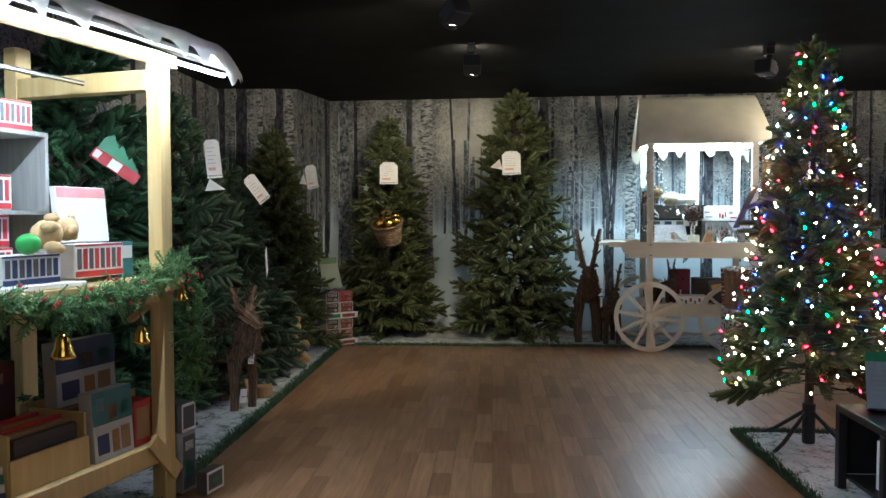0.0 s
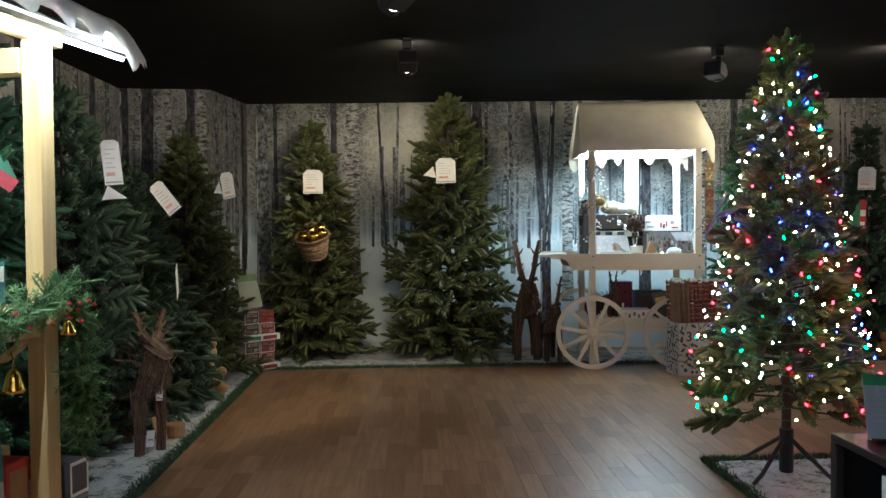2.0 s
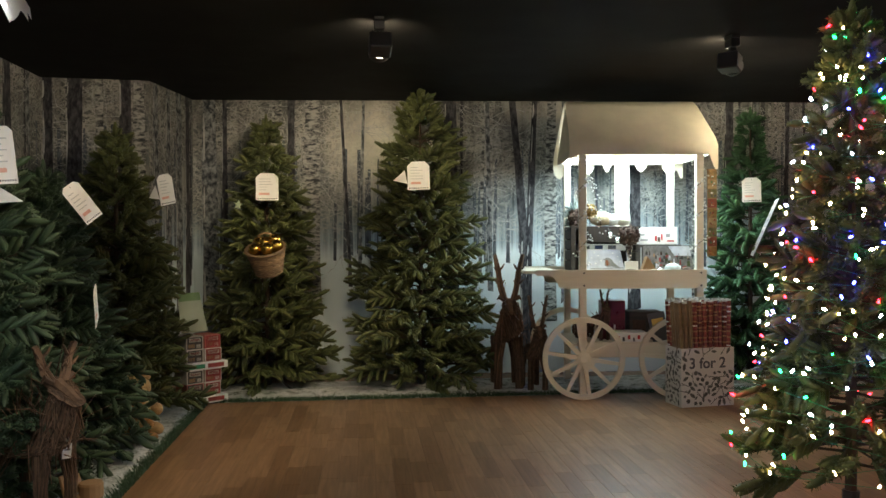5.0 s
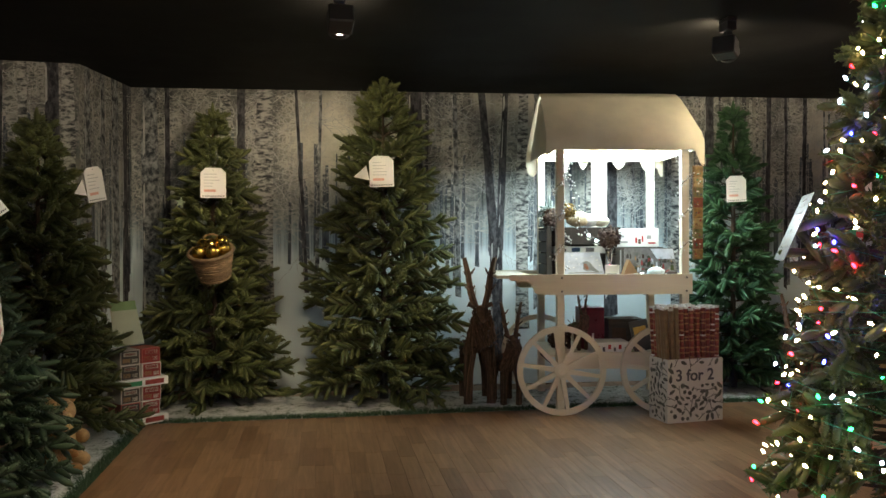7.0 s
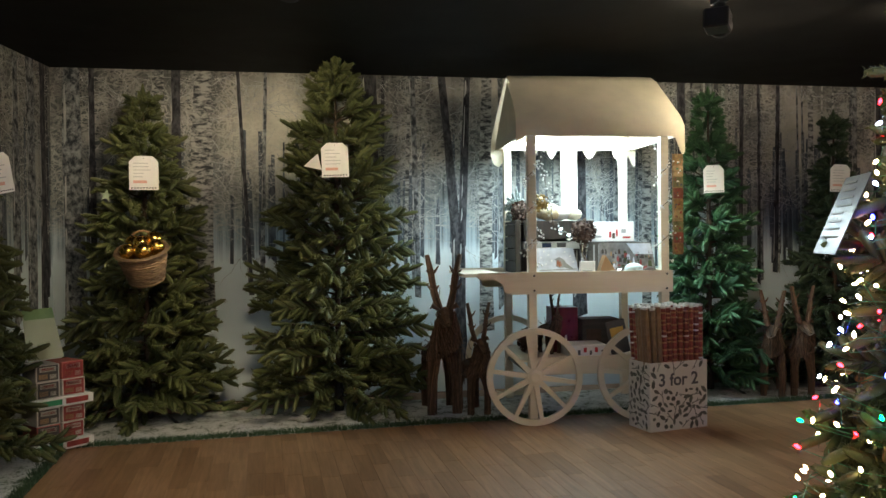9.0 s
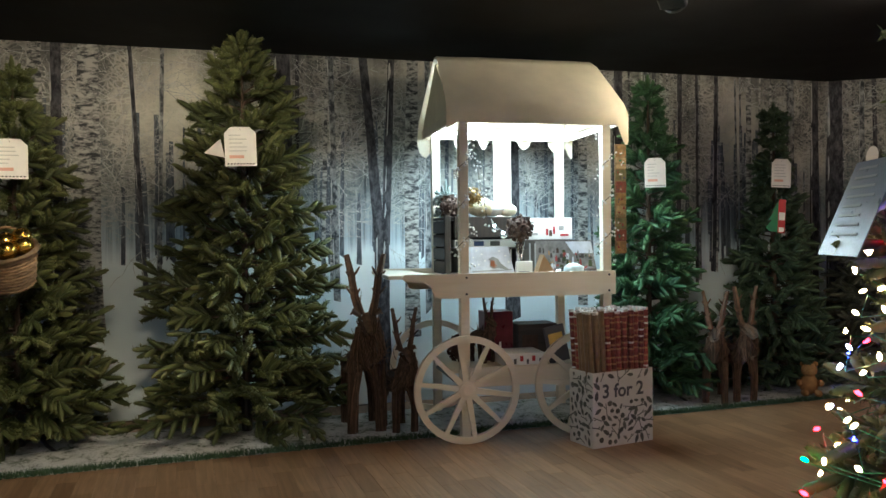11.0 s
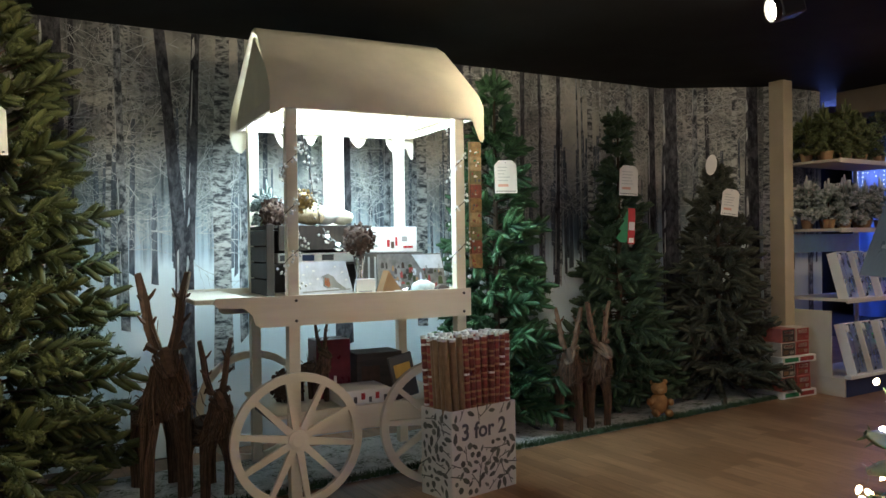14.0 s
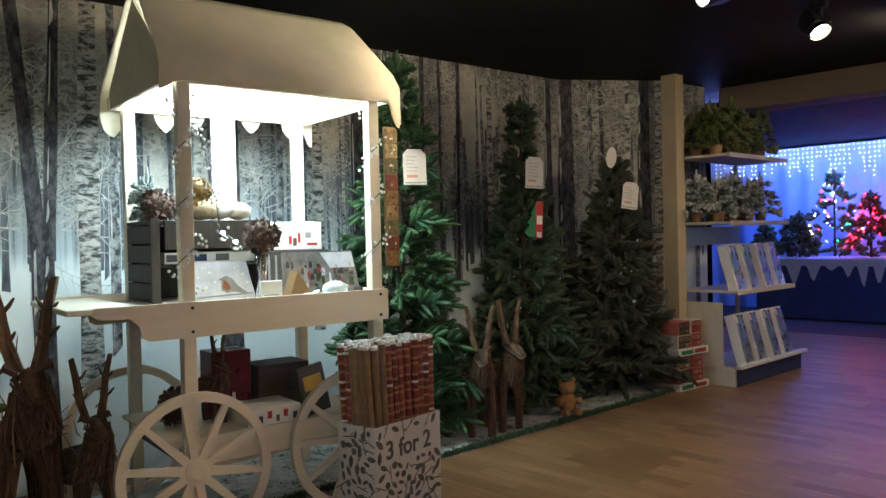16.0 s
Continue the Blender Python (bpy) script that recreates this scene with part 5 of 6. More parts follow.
for k, (u, v, r, mt) in enumerate(((0.76, 0.06, 0.055, TEAL), (0.66, 0.05, 0.03, SILVER), (0.60, 0.05, 0.025, WHITE), (0.30, 0.05, 0.02, SILVER), (0.88, 0.07, 0.035, CONE), (0.35, 0.5, 0.07, WHITE), (0.26, 0.5, 0.085, PLUSH), (0.45, 0.5, 0.06, FELT))):
    z = Z if v < 0.2 else Z + 0.396
    lbl = "small rounded ornament on the barrow counter" if v < 0.2 else "pale plush shell ornament on a crate"
    mt2 = surface("frosted_ornament", (0.62, 0.72, 0.74), 0.6, 0.3, 30, 120) if mt is TEAL else (BURLAP if mt is PLUSH else mt)
    solid("ornament", Mesh().blob((0, 0, r * 0.75), (r * 1.2, r, r * 0.75), n=14, rough=0.25, seed=k), mt2, CART @ pose(u, v, z), lbl, "ornament", smooth=True)
small_pot = thing("potted_fir", CART @ pose(0.05, 0.66, Z + 0.396), "small dark frosted fir in a pot on a crate", "small tree")
me_, st_, _t = crown(0.27, 0.085, 0.085, 0.075, 61, FIR_FROST, whorls=9, boughs=10, shoots=6, needles=16, width=0.0035, spread=0.02, shoot=0.055)
me_.materials[0] = fir("fir_needles_dusted", (0.012, 0.025, 0.018), (0.05, 0.09, 0.07), (0.55, 0.6, 0.6))
part("crown", me_, me_.materials[0], small_pot)["kind"] = "stuff"
part("pot", Mesh().lathe([(0.05, 0), (0.062, 0.07), (0.052, 0.07)], 14), SILVER, small_pot)


def bead_garland(m, path, seed, label):
    g = thing("bead_garland", m, label, "garland")
    rng = random.Random(seed)
    part("wire", Mesh().tube(path, 0.0022, 4), BARK, g)
    bead = Mesh().blob((0, 0, 0), (0.0075, 0.0075, 0.0075), n=6).data("bead", WHITE)
    for i in range(len(path) - 1):
        for k in range(3):
            p = Vector(path[i]).lerp(Vector(path[i + 1]), rng.random()) + Vector((rng.uniform(-0.035, 0.035), rng.uniform(-0.04, 0.0), rng.uniform(-0.015, 0.015)))
            b = new("bead", bead)
            b.parent = g
            b.location = p


bead_garland(CART, [(0.015 + 0.045 * math.cos(a * 1.1), 0.028 + 0.045 * math.sin(a * 1.1), 1.08 + 0.042 * a) for a in np.linspace(0, 20, 34)], 5, "wire garland with white berries wound on the barrow post")
bead_garland(CART, [(0.97 + 0.045 * math.cos(a * 1.1), 0.028 + 0.045 * math.sin(a * 1.1), 1.10 + 0.042 * a) for a in np.linspace(0, 20, 34)], 6, "wire garland with white berries wound on the far barrow post")
bead_garland(CART, [(0.06 + 0.02 * t, 0.03 - 0.0 * t, 1.95 - 0.10 * t + 0.02 * math.sin(3 * t)) for t in np.linspace(0, 6, 14)], 7, "loose wire garland with white berries inside the barrow")

cards = thing("card_strip", CART @ pose(1.027, 0.0, 0), "hanging strip of nine printed greeting cards on the barrow post", "card display")
part("backing", Mesh().box(0.0, 0.075, 0.0, 0.012, 1.16, 1.87, 0.002), BROWN_BOX, cards)
rng = random.Random(4)
GREETING = [surface("greeting_card", c, 0.4, 0.6, 40, 120) for c in ((0.32, 0.20, 0.07), (0.26, 0.08, 0.05), (0.20, 0.19, 0.08), (0.42, 0.31, 0.15))]
for i in range(9):
    z = 1.165 + i * 0.078
    part("card", Mesh().box(0.002, 0.073, -0.012, -0.001, z, z + 0.072, 0.002), GREETING[i % 4], cards)
    for _ in range(5):
        x_, z_, w_, h_ = rng.uniform(0.008, 0.05), z + rng.uniform(0.006, 0.05), rng.uniform(0.006, 0.02), rng.uniform(0.006, 0.02)
        part("motif", Mesh().prism([(x_, z_), (x_ + w_, z_ + 0.002), (x_ + w_ * 0.8, z_ + h_), (x_ + 0.002, z_ + h_ * 0.8)], -0.0135, -0.0121), rng.choice((DEEP_RED, INK, BROWN_BOX, PAPER, GREEN)), cards)

# goods on the barrow's lower shelf
box_thing("leaf_gift_box", CART @ pose(0.30, 0.08, 0.44), 0.27, 0.25, 0.085, WHITE, [(0.05, 0.12, 0.3, 0.7, RED), (0.2, 0.27, 0.2, 0.6, INK), (0.36, 0.44, 0.4, 0.8, RED), (0.52, 0.58, 0.2, 0.55, INK), (0.66, 0.74, 0.4, 0.8, RED), (0.84, 0.92, 0.2, 0.6, INK)], "white gift box patterned with red and black leaves", "box")
box_thing("dark_red_bag", CART @ pose(0.24, 0.36, 0.44), 0.20, 0.16, 0.33, surface("plum_foil", (0.16, 0.02, 0.035), 0.3, 0.4, 14), [(0.2, 0.35, 0.2, 0.4, RED), (0.5, 0.58, 0.2, 0.38, WHITE)], "tall dark red gift bag on the lower shelf", "gift bag")
box_thing("dark_gift_box", CART @ pose(0.47, 0.34, 0.44), 0.28, 0.2, 0.24, DARK_WOOD, [(0.1, 0.5, 0.2, 0.7, CONE), (0.6, 0.9, 0.3, 0.5, DARK_WOOD)], "dark printed box on the lower shelf", "box")
box_thing("picture_card", CART @ pose(0.62, 0.12, 0.44, 0, -12, 0), 0.14, 0.02, 0.24, INK, [(0.15, 0.85, 0.5, 0.8, surface("yellow_print", (0.7, 0.45, 0.12), 0.5, 0.2))], "dark card with a yellow print leaning on the shelf", "card")
reindeer(1.76, 7.90, 20, 0.30, 6, "little dark twig reindeer on the barrow shelf").location.z = 0.44
cone_ball(CART @ pose(0.08, 0.4, 0.53), 0.09, CONE, "dark cone bunch on the barrow's lower shelf", 8)

# ---- stacked light-set displays ----


def box_tower(m, tiers, cols, w, h, label, group):
    rng = random.Random(cols * 10 + int(w * 1000))
    for j in range(tiers):
        z0 = j * (h + 0.055)
        tray = solid("card_tray", Mesh().box(-0.012, cols * w + 0.03, -0.022, 0.22, z0, z0 + 0.055, 0.002), WHITE, m, "white card tray with coloured price strips", "tray", group)
        for c in range(cols):
            x0 = 0.006 + c * w
            part("price_strip", Mesh().prism([(x0 + 0.012, z0 + 0.012), (x0 + w - 0.012, z0 + 0.012), (x0 + w - 0.012, z0 + 0.045), (x0 + 0.012, z0 + 0.045)], -0.0245, -0.023), DEEP_RED if (c % 2) else GREEN, tray)
            for k in range(2):
                hh = h / 2 - 0.003
                box_thing("light_set_box", m @ pose(0.012 + c * w + rng.uniform(-0.006, 0.006), rng.uniform(-0.004, 0.012), z0 + 0.056 + k * (hh + 0.001), 0, 0, rng.uniform(-3, 3)), w - 0.022, 0.19, hh, surface_of_box(rng),
                          [(0.06, 0.94, 0.06, 0.94, DEEP_RED if c else DARK_WOOD), (0.16, 0.84, 0.58, 0.86, PALE_PRINT), (0.24, 0.76, 0.64, 0.80, DEEP_RED), (0.12, 0.5, 0.16, 0.44, BROWN_BOX), (0.58, 0.86, 0.14, 0.4, PALE_PRINT)], label, "boxed lights", group)


PALE_PRINT = surface("pale_box_print", (0.55, 0.50, 0.42), 0.45, 0.3, 30, 90)
BOX_SLEEVES = [surface("printed_sleeve", c, 0.45, 0.25, 20, 90) for c in ((0.70, 0.66, 0.60), (0.44, 0.12, 0.10), (0.66, 0.60, 0.52))]


def surface_of_box(rng):
    return rng.choice(BOX_SLEEVES)


box_tower(pose(-1.65, 7.60, 0.014, 0, 0, 40), 2, 2, 0.165, 0.215, "red and white printed box of string lights", "boxes beside the firs")
box_tower(pose(5.74, 7.74, 0.0, 0, 0, -4), 2, 2, 0.19, 0.23, "red printed box of decorations", "boxes beside the shelves")
sign = solid("green_leaflet", Mesh().prism([(0, 0), (0.19, 0), (0.15, 0.30), (-0.01, 0.30)], 0, 0.003), surface("pale_green_paper", (0.52, 0.58, 0.42), 0.6, 0.15, 4), pose(-1.64, 7.46, 0.60, 0, -4, 14), "pale green information sheet above stacked boxes", "sign")
part("header", Mesh().prism([(0.0, 0.24), (0.158, 0.24), (0.15, 0.30), (-0.01, 0.30)], -0.003, -0.001), surface("leaf_green_print", (0.25, 0.40, 0.18), 0.6), sign)

# ---- toys and cards on the mat ----
teddy(pose(-1.72, 6.55, 0.02, 0, 0, 60), 0.27, "tan plush fox sitting on the snowy mat")
teddy(pose(-1.78, 6.75, 0.02, 0, 0, 40), 0.42, "pale tan plush toy sitting under a fir", surface("pale_plush", (0.52, 0.34, 0.16), 0.95, 0.3, 25, 220, relief=0.9))
teddy(pose(4.46, 7.88, 0.02, 0, 0, -30), 0.27, "orange tan plush fox sitting on the snowy mat")
box_thing("kraft_card", pose(-1.68, 5.28, 0.03, -25, 10, 70), 0.14, 0.015, 0.15, BROWN_BOX, [(0.2, 0.8, 0.3, 0.36, GREY_INK)], "kraft brown card leaning on the snowy mat", "card")
solid("log_slice", Mesh().lathe([(0.055, 0), (0.06, 0.01), (0.06, 0.07), (0.055, 0.08)], 14), BROWN_BOX, pose(-1.62, 5.42, 0.02), "small round log slice on the mat", "ornament")
for x, y, z, t in ((-1.60, 5.0, 0.33, 60), (-1.62, 4.88, 0.10, 50)):
    box_thing("swing_tag", pose(x, y, z, 0, 6, t), 0.05, 0.004, 0.09, WHITE, [(0.2, 0.8, 0.4, 0.5, GREY_INK)], "small white swing tag on a twig figure", "tag")


def tree_tag(m, s, label):
    t = thing("tree_tag", m, label, "tag", "fir-shaped tags")
    part("fir_shape", Mesh().prism([(-0.06 * s, 0), (0.01 * s, 0), (0.0, 0.0), (0.03 * s, 0.20 * s), (0.0, 0.24 * s), (-0.05 * s, 0.16 * s), (-0.03 * s, 0.16 * s), (-0.08 * s, 0.09 * s), (-0.05 * s, 0.09 * s), (-0.10 * s, 0.03 * s)], 0.002, 0.004), GREEN, t)
    part("red_card", Mesh().prism([(0.0, -0.01 * s), (0.06 * s, -0.01 * s), (0.06 * s, 0.25 * s), (0.0, 0.25 * s)], -0.001, 0.001), RED, t)
    part("white_patch", Mesh().prism([(0.005 * s, 0.09 * s), (0.055 * s, 0.09 * s), (0.055 * s, 0.15 * s), (0.005 * s, 0.15 * s)], -0.003, -0.0015), WHITE, t)
    part("barcode", Mesh().prism([(0.008 * s, 0.0), (0.05 * s, 0.0), (0.05 * s, 0.035 * s), (0.008 * s, 0.035 * s)], -0.003, -0.0015), WHITE, t)
    part("string", Mesh().tube([(0.03 * s, 0, 0.24 * s), (0.02 * s, 0.02, 0.32 * s)], 0.0015, 4), INK, t)


tree_tag(pose(-2.02, 3.90, 1.655, 0, 125, 20), 1.0, "green fir-shaped tag with a red card, hung askew")
tree_tag(pose(4.20, 7.92, 1.29, 0, 3, -10), 1.0, "green fir-shaped tag with a red card on a fir")
price_tag(-1.62, 5.50, 1.07, 101, -24, 0.12, 0.21, "long white card tag turned edge-on on a fir")
st = Mesh()
pts = [(0.04 * (1 if k % 2 == 0 else 0.45) * math.sin(k * math.pi / 5), 0.04 * (1 if k % 2 == 0 else 0.45) * math.cos(k * math.pi / 5)) for k in range(10)]
solid("star_ornament", Mesh().prism(pts, -0.006, 0.006), SILVER, pose(-1.70, 4.55, 1.0, 0, 0, 40), "small silver star ornament hung on a fir", "ornament")
solid("star_ornament", Mesh().prism(pts, -0.006, 0.006), surface("pale_green_felt", (0.4, 0.5, 0.35), 0.9, 0.1), pose(-1.30, 8.0, 1.60, 0, 10, 0), "small pale green star ornament on a fir", "ornament")

# ---- market stall ----
STALL = pose(-1.45, 3.46, 0, 0, 0, 75)
stall = thing("market_stall", STALL, "planed pine market stall with a snowy roof and a light tube", "stall")
for a in (-0.09, -2.30):
    part("post", Mesh().box(a + 0.02, a + 0.09, 0.0, 0.075, 0.0, 1.98, 0.003), PINE, stall)
    part("post", Mesh().box(a, a + 0.09, 0.80, 0.875, 0.0, 2.1, 0.003), PINE, stall)
    part("end_beam", Mesh().box(a + 0.008, a + 0.082, 0.076, 0.799, 1.86, 1.95, 0.003), PINE, stall)
    part("end_rail", Mesh().box(a + 0.02, a + 0.065, 0.076, 0.799, 0.20, 0.29, 0.003), PINE, stall)
part("eave_beam", Mesh().box(-2.6, 0.10, 0.035, 0.073, 1.981, 2.04, 0.003), PINE, stall)
part("front_rail", Mesh().box(-2.209, -0.091, 0.0, 0.035, 0.20, 0.29, 0.003), PINE, stall)
part("lower_shelf", Mesh().box(-2.21, -0.01, 0.036, 0.80, 0.262, 0.284, 0.002), PINE, stall)
part("counter", Mesh().box(-2.21, -0.0, -0.02, 0.80, 1.0, 1.024, 0.002), PINE, stall)
part("counter_rail", Mesh().box(-2.209, -0.091, 0.002, 0.032, 0.92, 0.999, 0.002), PINE, stall)
part("brace", Mesh().box(-0.035, 0.035, -0.01, 0.01, -0.13, 0.13, 0.002, pose(-0.09, -0.012, 0.22, 0, -42, 0)), PINE, stall)
part("brace", Mesh().box(-0.02, 0.02, -0.012, 0.012, -0.17, 0.17, 0.002, pose(-0.05, 0.06, 0.92, 55, 0, 0)), PINE, stall)
part("hanging_rail", Mesh().tube([(-2.3, 0.32, 1.885), (-0.18, 0.32, 1.885)], 0.011, 8), SILVER, stall, "chrome hanging rail")
for k in range(6):
    b0 = 0.02 + k * 0.155
    part("roof_board", Mesh().box(-2.55, 0.32, 0, 0.15, 0, 0.014, 0.002, pose(0, b0, 2.055 + (b0 - 0.02) * 0.42, 22.8, 0, 0)), GREY_WOOD, stall)
# snow cloth with torn drips along the eave
vs, cloth, n = [], Mesh(), 150
rng = random.Random(31)
prof = [(0.62, 2.37), (0.25, 2.22), (-0.04, 2.125), (-0.10, 2.115), (-0.13, 2.09), (-0.135, 2.055)]
for i in range(n + 1):
    a = -2.6 + 2.98 * i / n
    ph = (a * 4.3 + 0.35 * math.sin(a * 7)) % 1.0
    drop = 0.085 * (ph / 0.62 if ph < 0.62 else max(0, 1 - (ph - 0.62) / 0.10)) ** 1.3 * (0.8 + 0.3 * math.sin(a * 5))
    curl = max(0, (a - 0.22) / 0.16)
    for j, (y, z) in enumerate(prof):
        vs.append((a, y, z + 0.008 * noise.noise((a * 5, y * 6, 2)) - (drop if j == 5 else 0) - 0.10 * curl ** 1.5))
k = len(prof)
fs = [(i * k + j, (i + 1) * k + j, (i + 1) * k + j + 1, i * k + j + 1) for i in range(n) for j in range(k - 1)]
cloth.add(vs, fs).add([(x, y + 0.010, z - 0.004) for x, y, z in vs], [f[::-1] for f in fs])
part("snow_cloth", cloth, THIN_FELT, stall, "white felt snow cloth with torn drips", smooth=True)
part("light_tube", Mesh().tube([(-2.5, -0.112, 1.965), (0.25, -0.112, 1.965)], 0.007, 8), TUBE, stall, "glowing white light tube")
part("tube_holder", Mesh().box(-2.52, 0.27, -0.117, -0.107, 1.974, 1.980, 0.001), GREY_WOOD, stall)

# goods on the counter
rack = thing("display_crate", STALL @ pose(-1.35, 0.30, 1.025), "grey-washed open wooden display crate with two shelves", "crate")
for nm, x0, x1, z0, z1 in (("side", 0.0, 0.018, 0.0, 0.60), ("side", 0.932, 0.95, 0.0, 0.60), ("shelf", 0.019, 0.931, 0.0, 0.018), ("shelf", 0.019, 0.931, 0.28, 0.298), ("top", 0.0, 0.95, 0.601, 0.62)):
    part(nm, Mesh().box(x0, x1, 0, 0.26, z0, z1, 0.002), GREY_WOOD, rack)
part("back", Mesh().box(0.019, 0.931, 0.242, 0.258, 0.02, 0.60, 0.002), GREY_WOOD, rack)


def cracker_box(a, b, z, w, h, label, frontm=RED):
    prints = [(0.06 + 0.115 * i, 0.14 + 0.115 * i, 0.26, 0.86, (INK, frontm)[i % 2]) for i in range(8)] + [(0.02, 0.98, 0.03, 0.20, frontm), (0.02, 0.98, 0.93, 0.99, frontm)]
    return box_thing("cracker_box", STALL @ pose(a, b, z, 0, 0, 0), w, 0.12, h, WHITE, prints, label, "box", "boxes on the stall")


cracker_box(-0.66, 0.34, 1.646, 0.22, 0.12, "red and white box of crackers on a crate")
cracker_box(-0.98, 0.36, 1.646, 0.28, 0.13, "red and white box of crackers on a crate")
cracker_box(-0.80, 0.34, 1.324, 0.25, 0.14, "red box of crackers inside a grey crate")
cracker_box(-0.80, 0.34, 1.044, 0.25, 0.13, "red box of crackers inside a grey crate")
cracker_box(-0.80, 0.345, 1.175, 0.24, 0.13, "dark red box of crackers inside a grey crate")
cracker_box(-0.46, 0.12, 1.045, 0.28, 0.14, "red box of striped crackers on the counter")
cracker_box(-0.86, 0.06, 1.045, 0.27, 0.11, "blue box of snowman crackers on the counter", NAVY)
box_thing("white_card_box", STALL @ pose(-0.45, 0.20, 1.19, -6, 0, 0), 0.28, 0.03, 0.235, WHITE, [(0.02, 0.98, 0.80, 0.98, surface("pink_print", (0.70, 0.30, 0.30), 0.5, 0.2))], "white card with a pink header standing on boxes", "box", "boxes on the stall").location.z += 0.0
box_thing("teal_box", STALL @ pose(-0.17, 0.16, 1.025), 0.10, 0.08, 0.16, TEAL, [(0.1, 0.9, 0.55, 0.9, WHITE)], "small teal and white box on the counter", "box", "boxes on the stall")
teddy(STALL @ pose(-0.66, 0.12, 1.215, 0, 78, 0), 0.22, "pale tan plush toy lying on cracker boxes", surface("cream_plush", (0.66, 0.46, 0.24), 0.95, 0.2, 25, 220, relief=0.9))
box_thing("white_tray", STALL @ pose(-0.95, 0.02, 1.025), 0.45, 0.2, 0.02, WHITE, [], "flat white tray on the counter", "tray")
solid("ornament", Mesh().blob((0, 0, 0.04), (0.045, 0.045, 0.04), n=12), surface("green_glaze", (0.05, 0.35, 0.08), 0.3, 0.2), STALL @ pose(-0.74, 0.06, 1.155), "bright green round ornament on a box", "ornament", smooth=True)

# goods on the lower shelf
def puzzle(a, b, z, w, h, lean, label, top=TEAL):
    return box_thing("puzzle_box", STALL @ pose(a, b, z, lean, 0, 0), w, 0.07, h, surface("puzzle_card", (0.55, 0.58, 0.60), 0.4, 0.15, 8), [(0.0, 1.0, 0.52, 1.0, top), (0.08, 0.36, 0.10, 0.38, NAVY), (0.45, 0.62, 0.08, 0.40, PLUSH), (0.68, 0.9, 0.08, 0.42, BROWN_BOX), (0.1, 0.3, 0.72, 0.9, WHITE), (0.4, 0.6, 0.56, 0.78, PLUSH), (0.7, 0.92, 0.6, 0.8, GREEN)], label, "box", "boxes on the stall")


puzzle(-0.44, 0.05, 0.285, 0.23, 0.29, -4, "teal and white printed puzzle box on the lower shelf")
puzzle(-0.44, 0.24, 0.50, 0.34, 0.27, -3, "teal and white printed puzzle box standing on a carton", NAVY)
box_thing("carton", STALL @ pose(-0.42, 0.22, 0.285), 0.42, 0.25, 0.21, BROWN_BOX, [(0.1, 0.5, 0.3, 0.6, INK)], "plain brown carton on the lower shelf", "box", "boxes on the stall")
box_thing("red_box", STALL @ pose(-0.20, 0.06, 0.285, 0, 0, 4), 0.12, 0.10, 0.20, RED, [(0.12, 0.88, 0.15, 0.85, BROWN_BOX)], "red gift box with a window on the lower shelf", "box", "boxes on the stall")
wc = thing("wooden_crate", STALL @ pose(-0.84, 0.06, 0.285), "small pale wooden crate of books on the lower shelf", "crate")
part("side", Mesh().box(0, 0.38, 0, 0.014, 0, 0.13, 0.002), PINE, wc)
part("side", Mesh().box(0, 0.38, 0.30, 0.314, 0, 0.13, 0.002), PINE, wc)
part("end", Mesh().box(0, 0.014, 0.015, 0.299, 0, 0.22, 0.002), PINE, wc)
part("end", Mesh().box(0.366, 0.38, 0.015, 0.299, 0, 0.22, 0.002), PINE, wc)
for i in range(7):
    solid("book", Mesh().box(0, 0.30, 0, 0.032, 0, 0.19 + 0.012 * (i % 3), 0.003), (DARK_WOOD, BROWN_BOX, RED)[i % 3], STALL @ pose(-0.80, 0.085 + i * 0.038, 0.287), "dark covered book standing in a wooden crate", "book", "books in the crate")
for i, mt in enumerate((NAVY, WHITE, GREEN, WHITE)):
    solid("book", Mesh().box(0, 0.26, 0, 0.18, 0, 0.028, 0.003), mt, STALL @ pose(-1.13 + 0.01 * i, 0.05, 0.285 + 0.0285 * i, 0, 0, 3 * i), "flat book stacked on the lower shelf", "book", "stacked books")
box_thing("dark_gift_box", STALL @ pose(-1.10, 0.40, 0.285), 0.6, 0.3, 0.42, surface("maroon_card", (0.10, 0.025, 0.025), 0.5, 0.3, 10), [(0.1, 0.9, 0.8, 0.9, BROWN_BOX)], "large dark maroon gift box at the back of the shelf", "box", "boxes on the stall")
box_thing("picture_frame_box", STALL @ pose(0.02, -0.02, 0.24, 0, 0, 0), 0.10, 0.12, 0.13, INK, [(0.0, 1, 0.0, 0.1, WHITE), (0.0, 1.0, 0.9, 1.0, WHITE), (0.0, 0.08, 0.1, 0.9, WHITE), (0.92, 1.0, 0.1, 0.9, WHITE)], "black and white boxed set beside the stall post", "box").location.z = 0.30
box_thing("picture_frame_box", STALL @ pose(0.02, -0.02, 0.015), 0.10, 0.12, 0.28, surface("grey_sleeve", (0.30, 0.31, 0.30), 0.5, 0.2, 14), [(0.06, 0.94, 0.06, 0.94, INK), (0.2, 0.8, 0.25, 0.55, GREEN), (0.2, 0.8, 0.7, 0.85, WHITE)], "grey and black boxed set beside the stall post", "box")
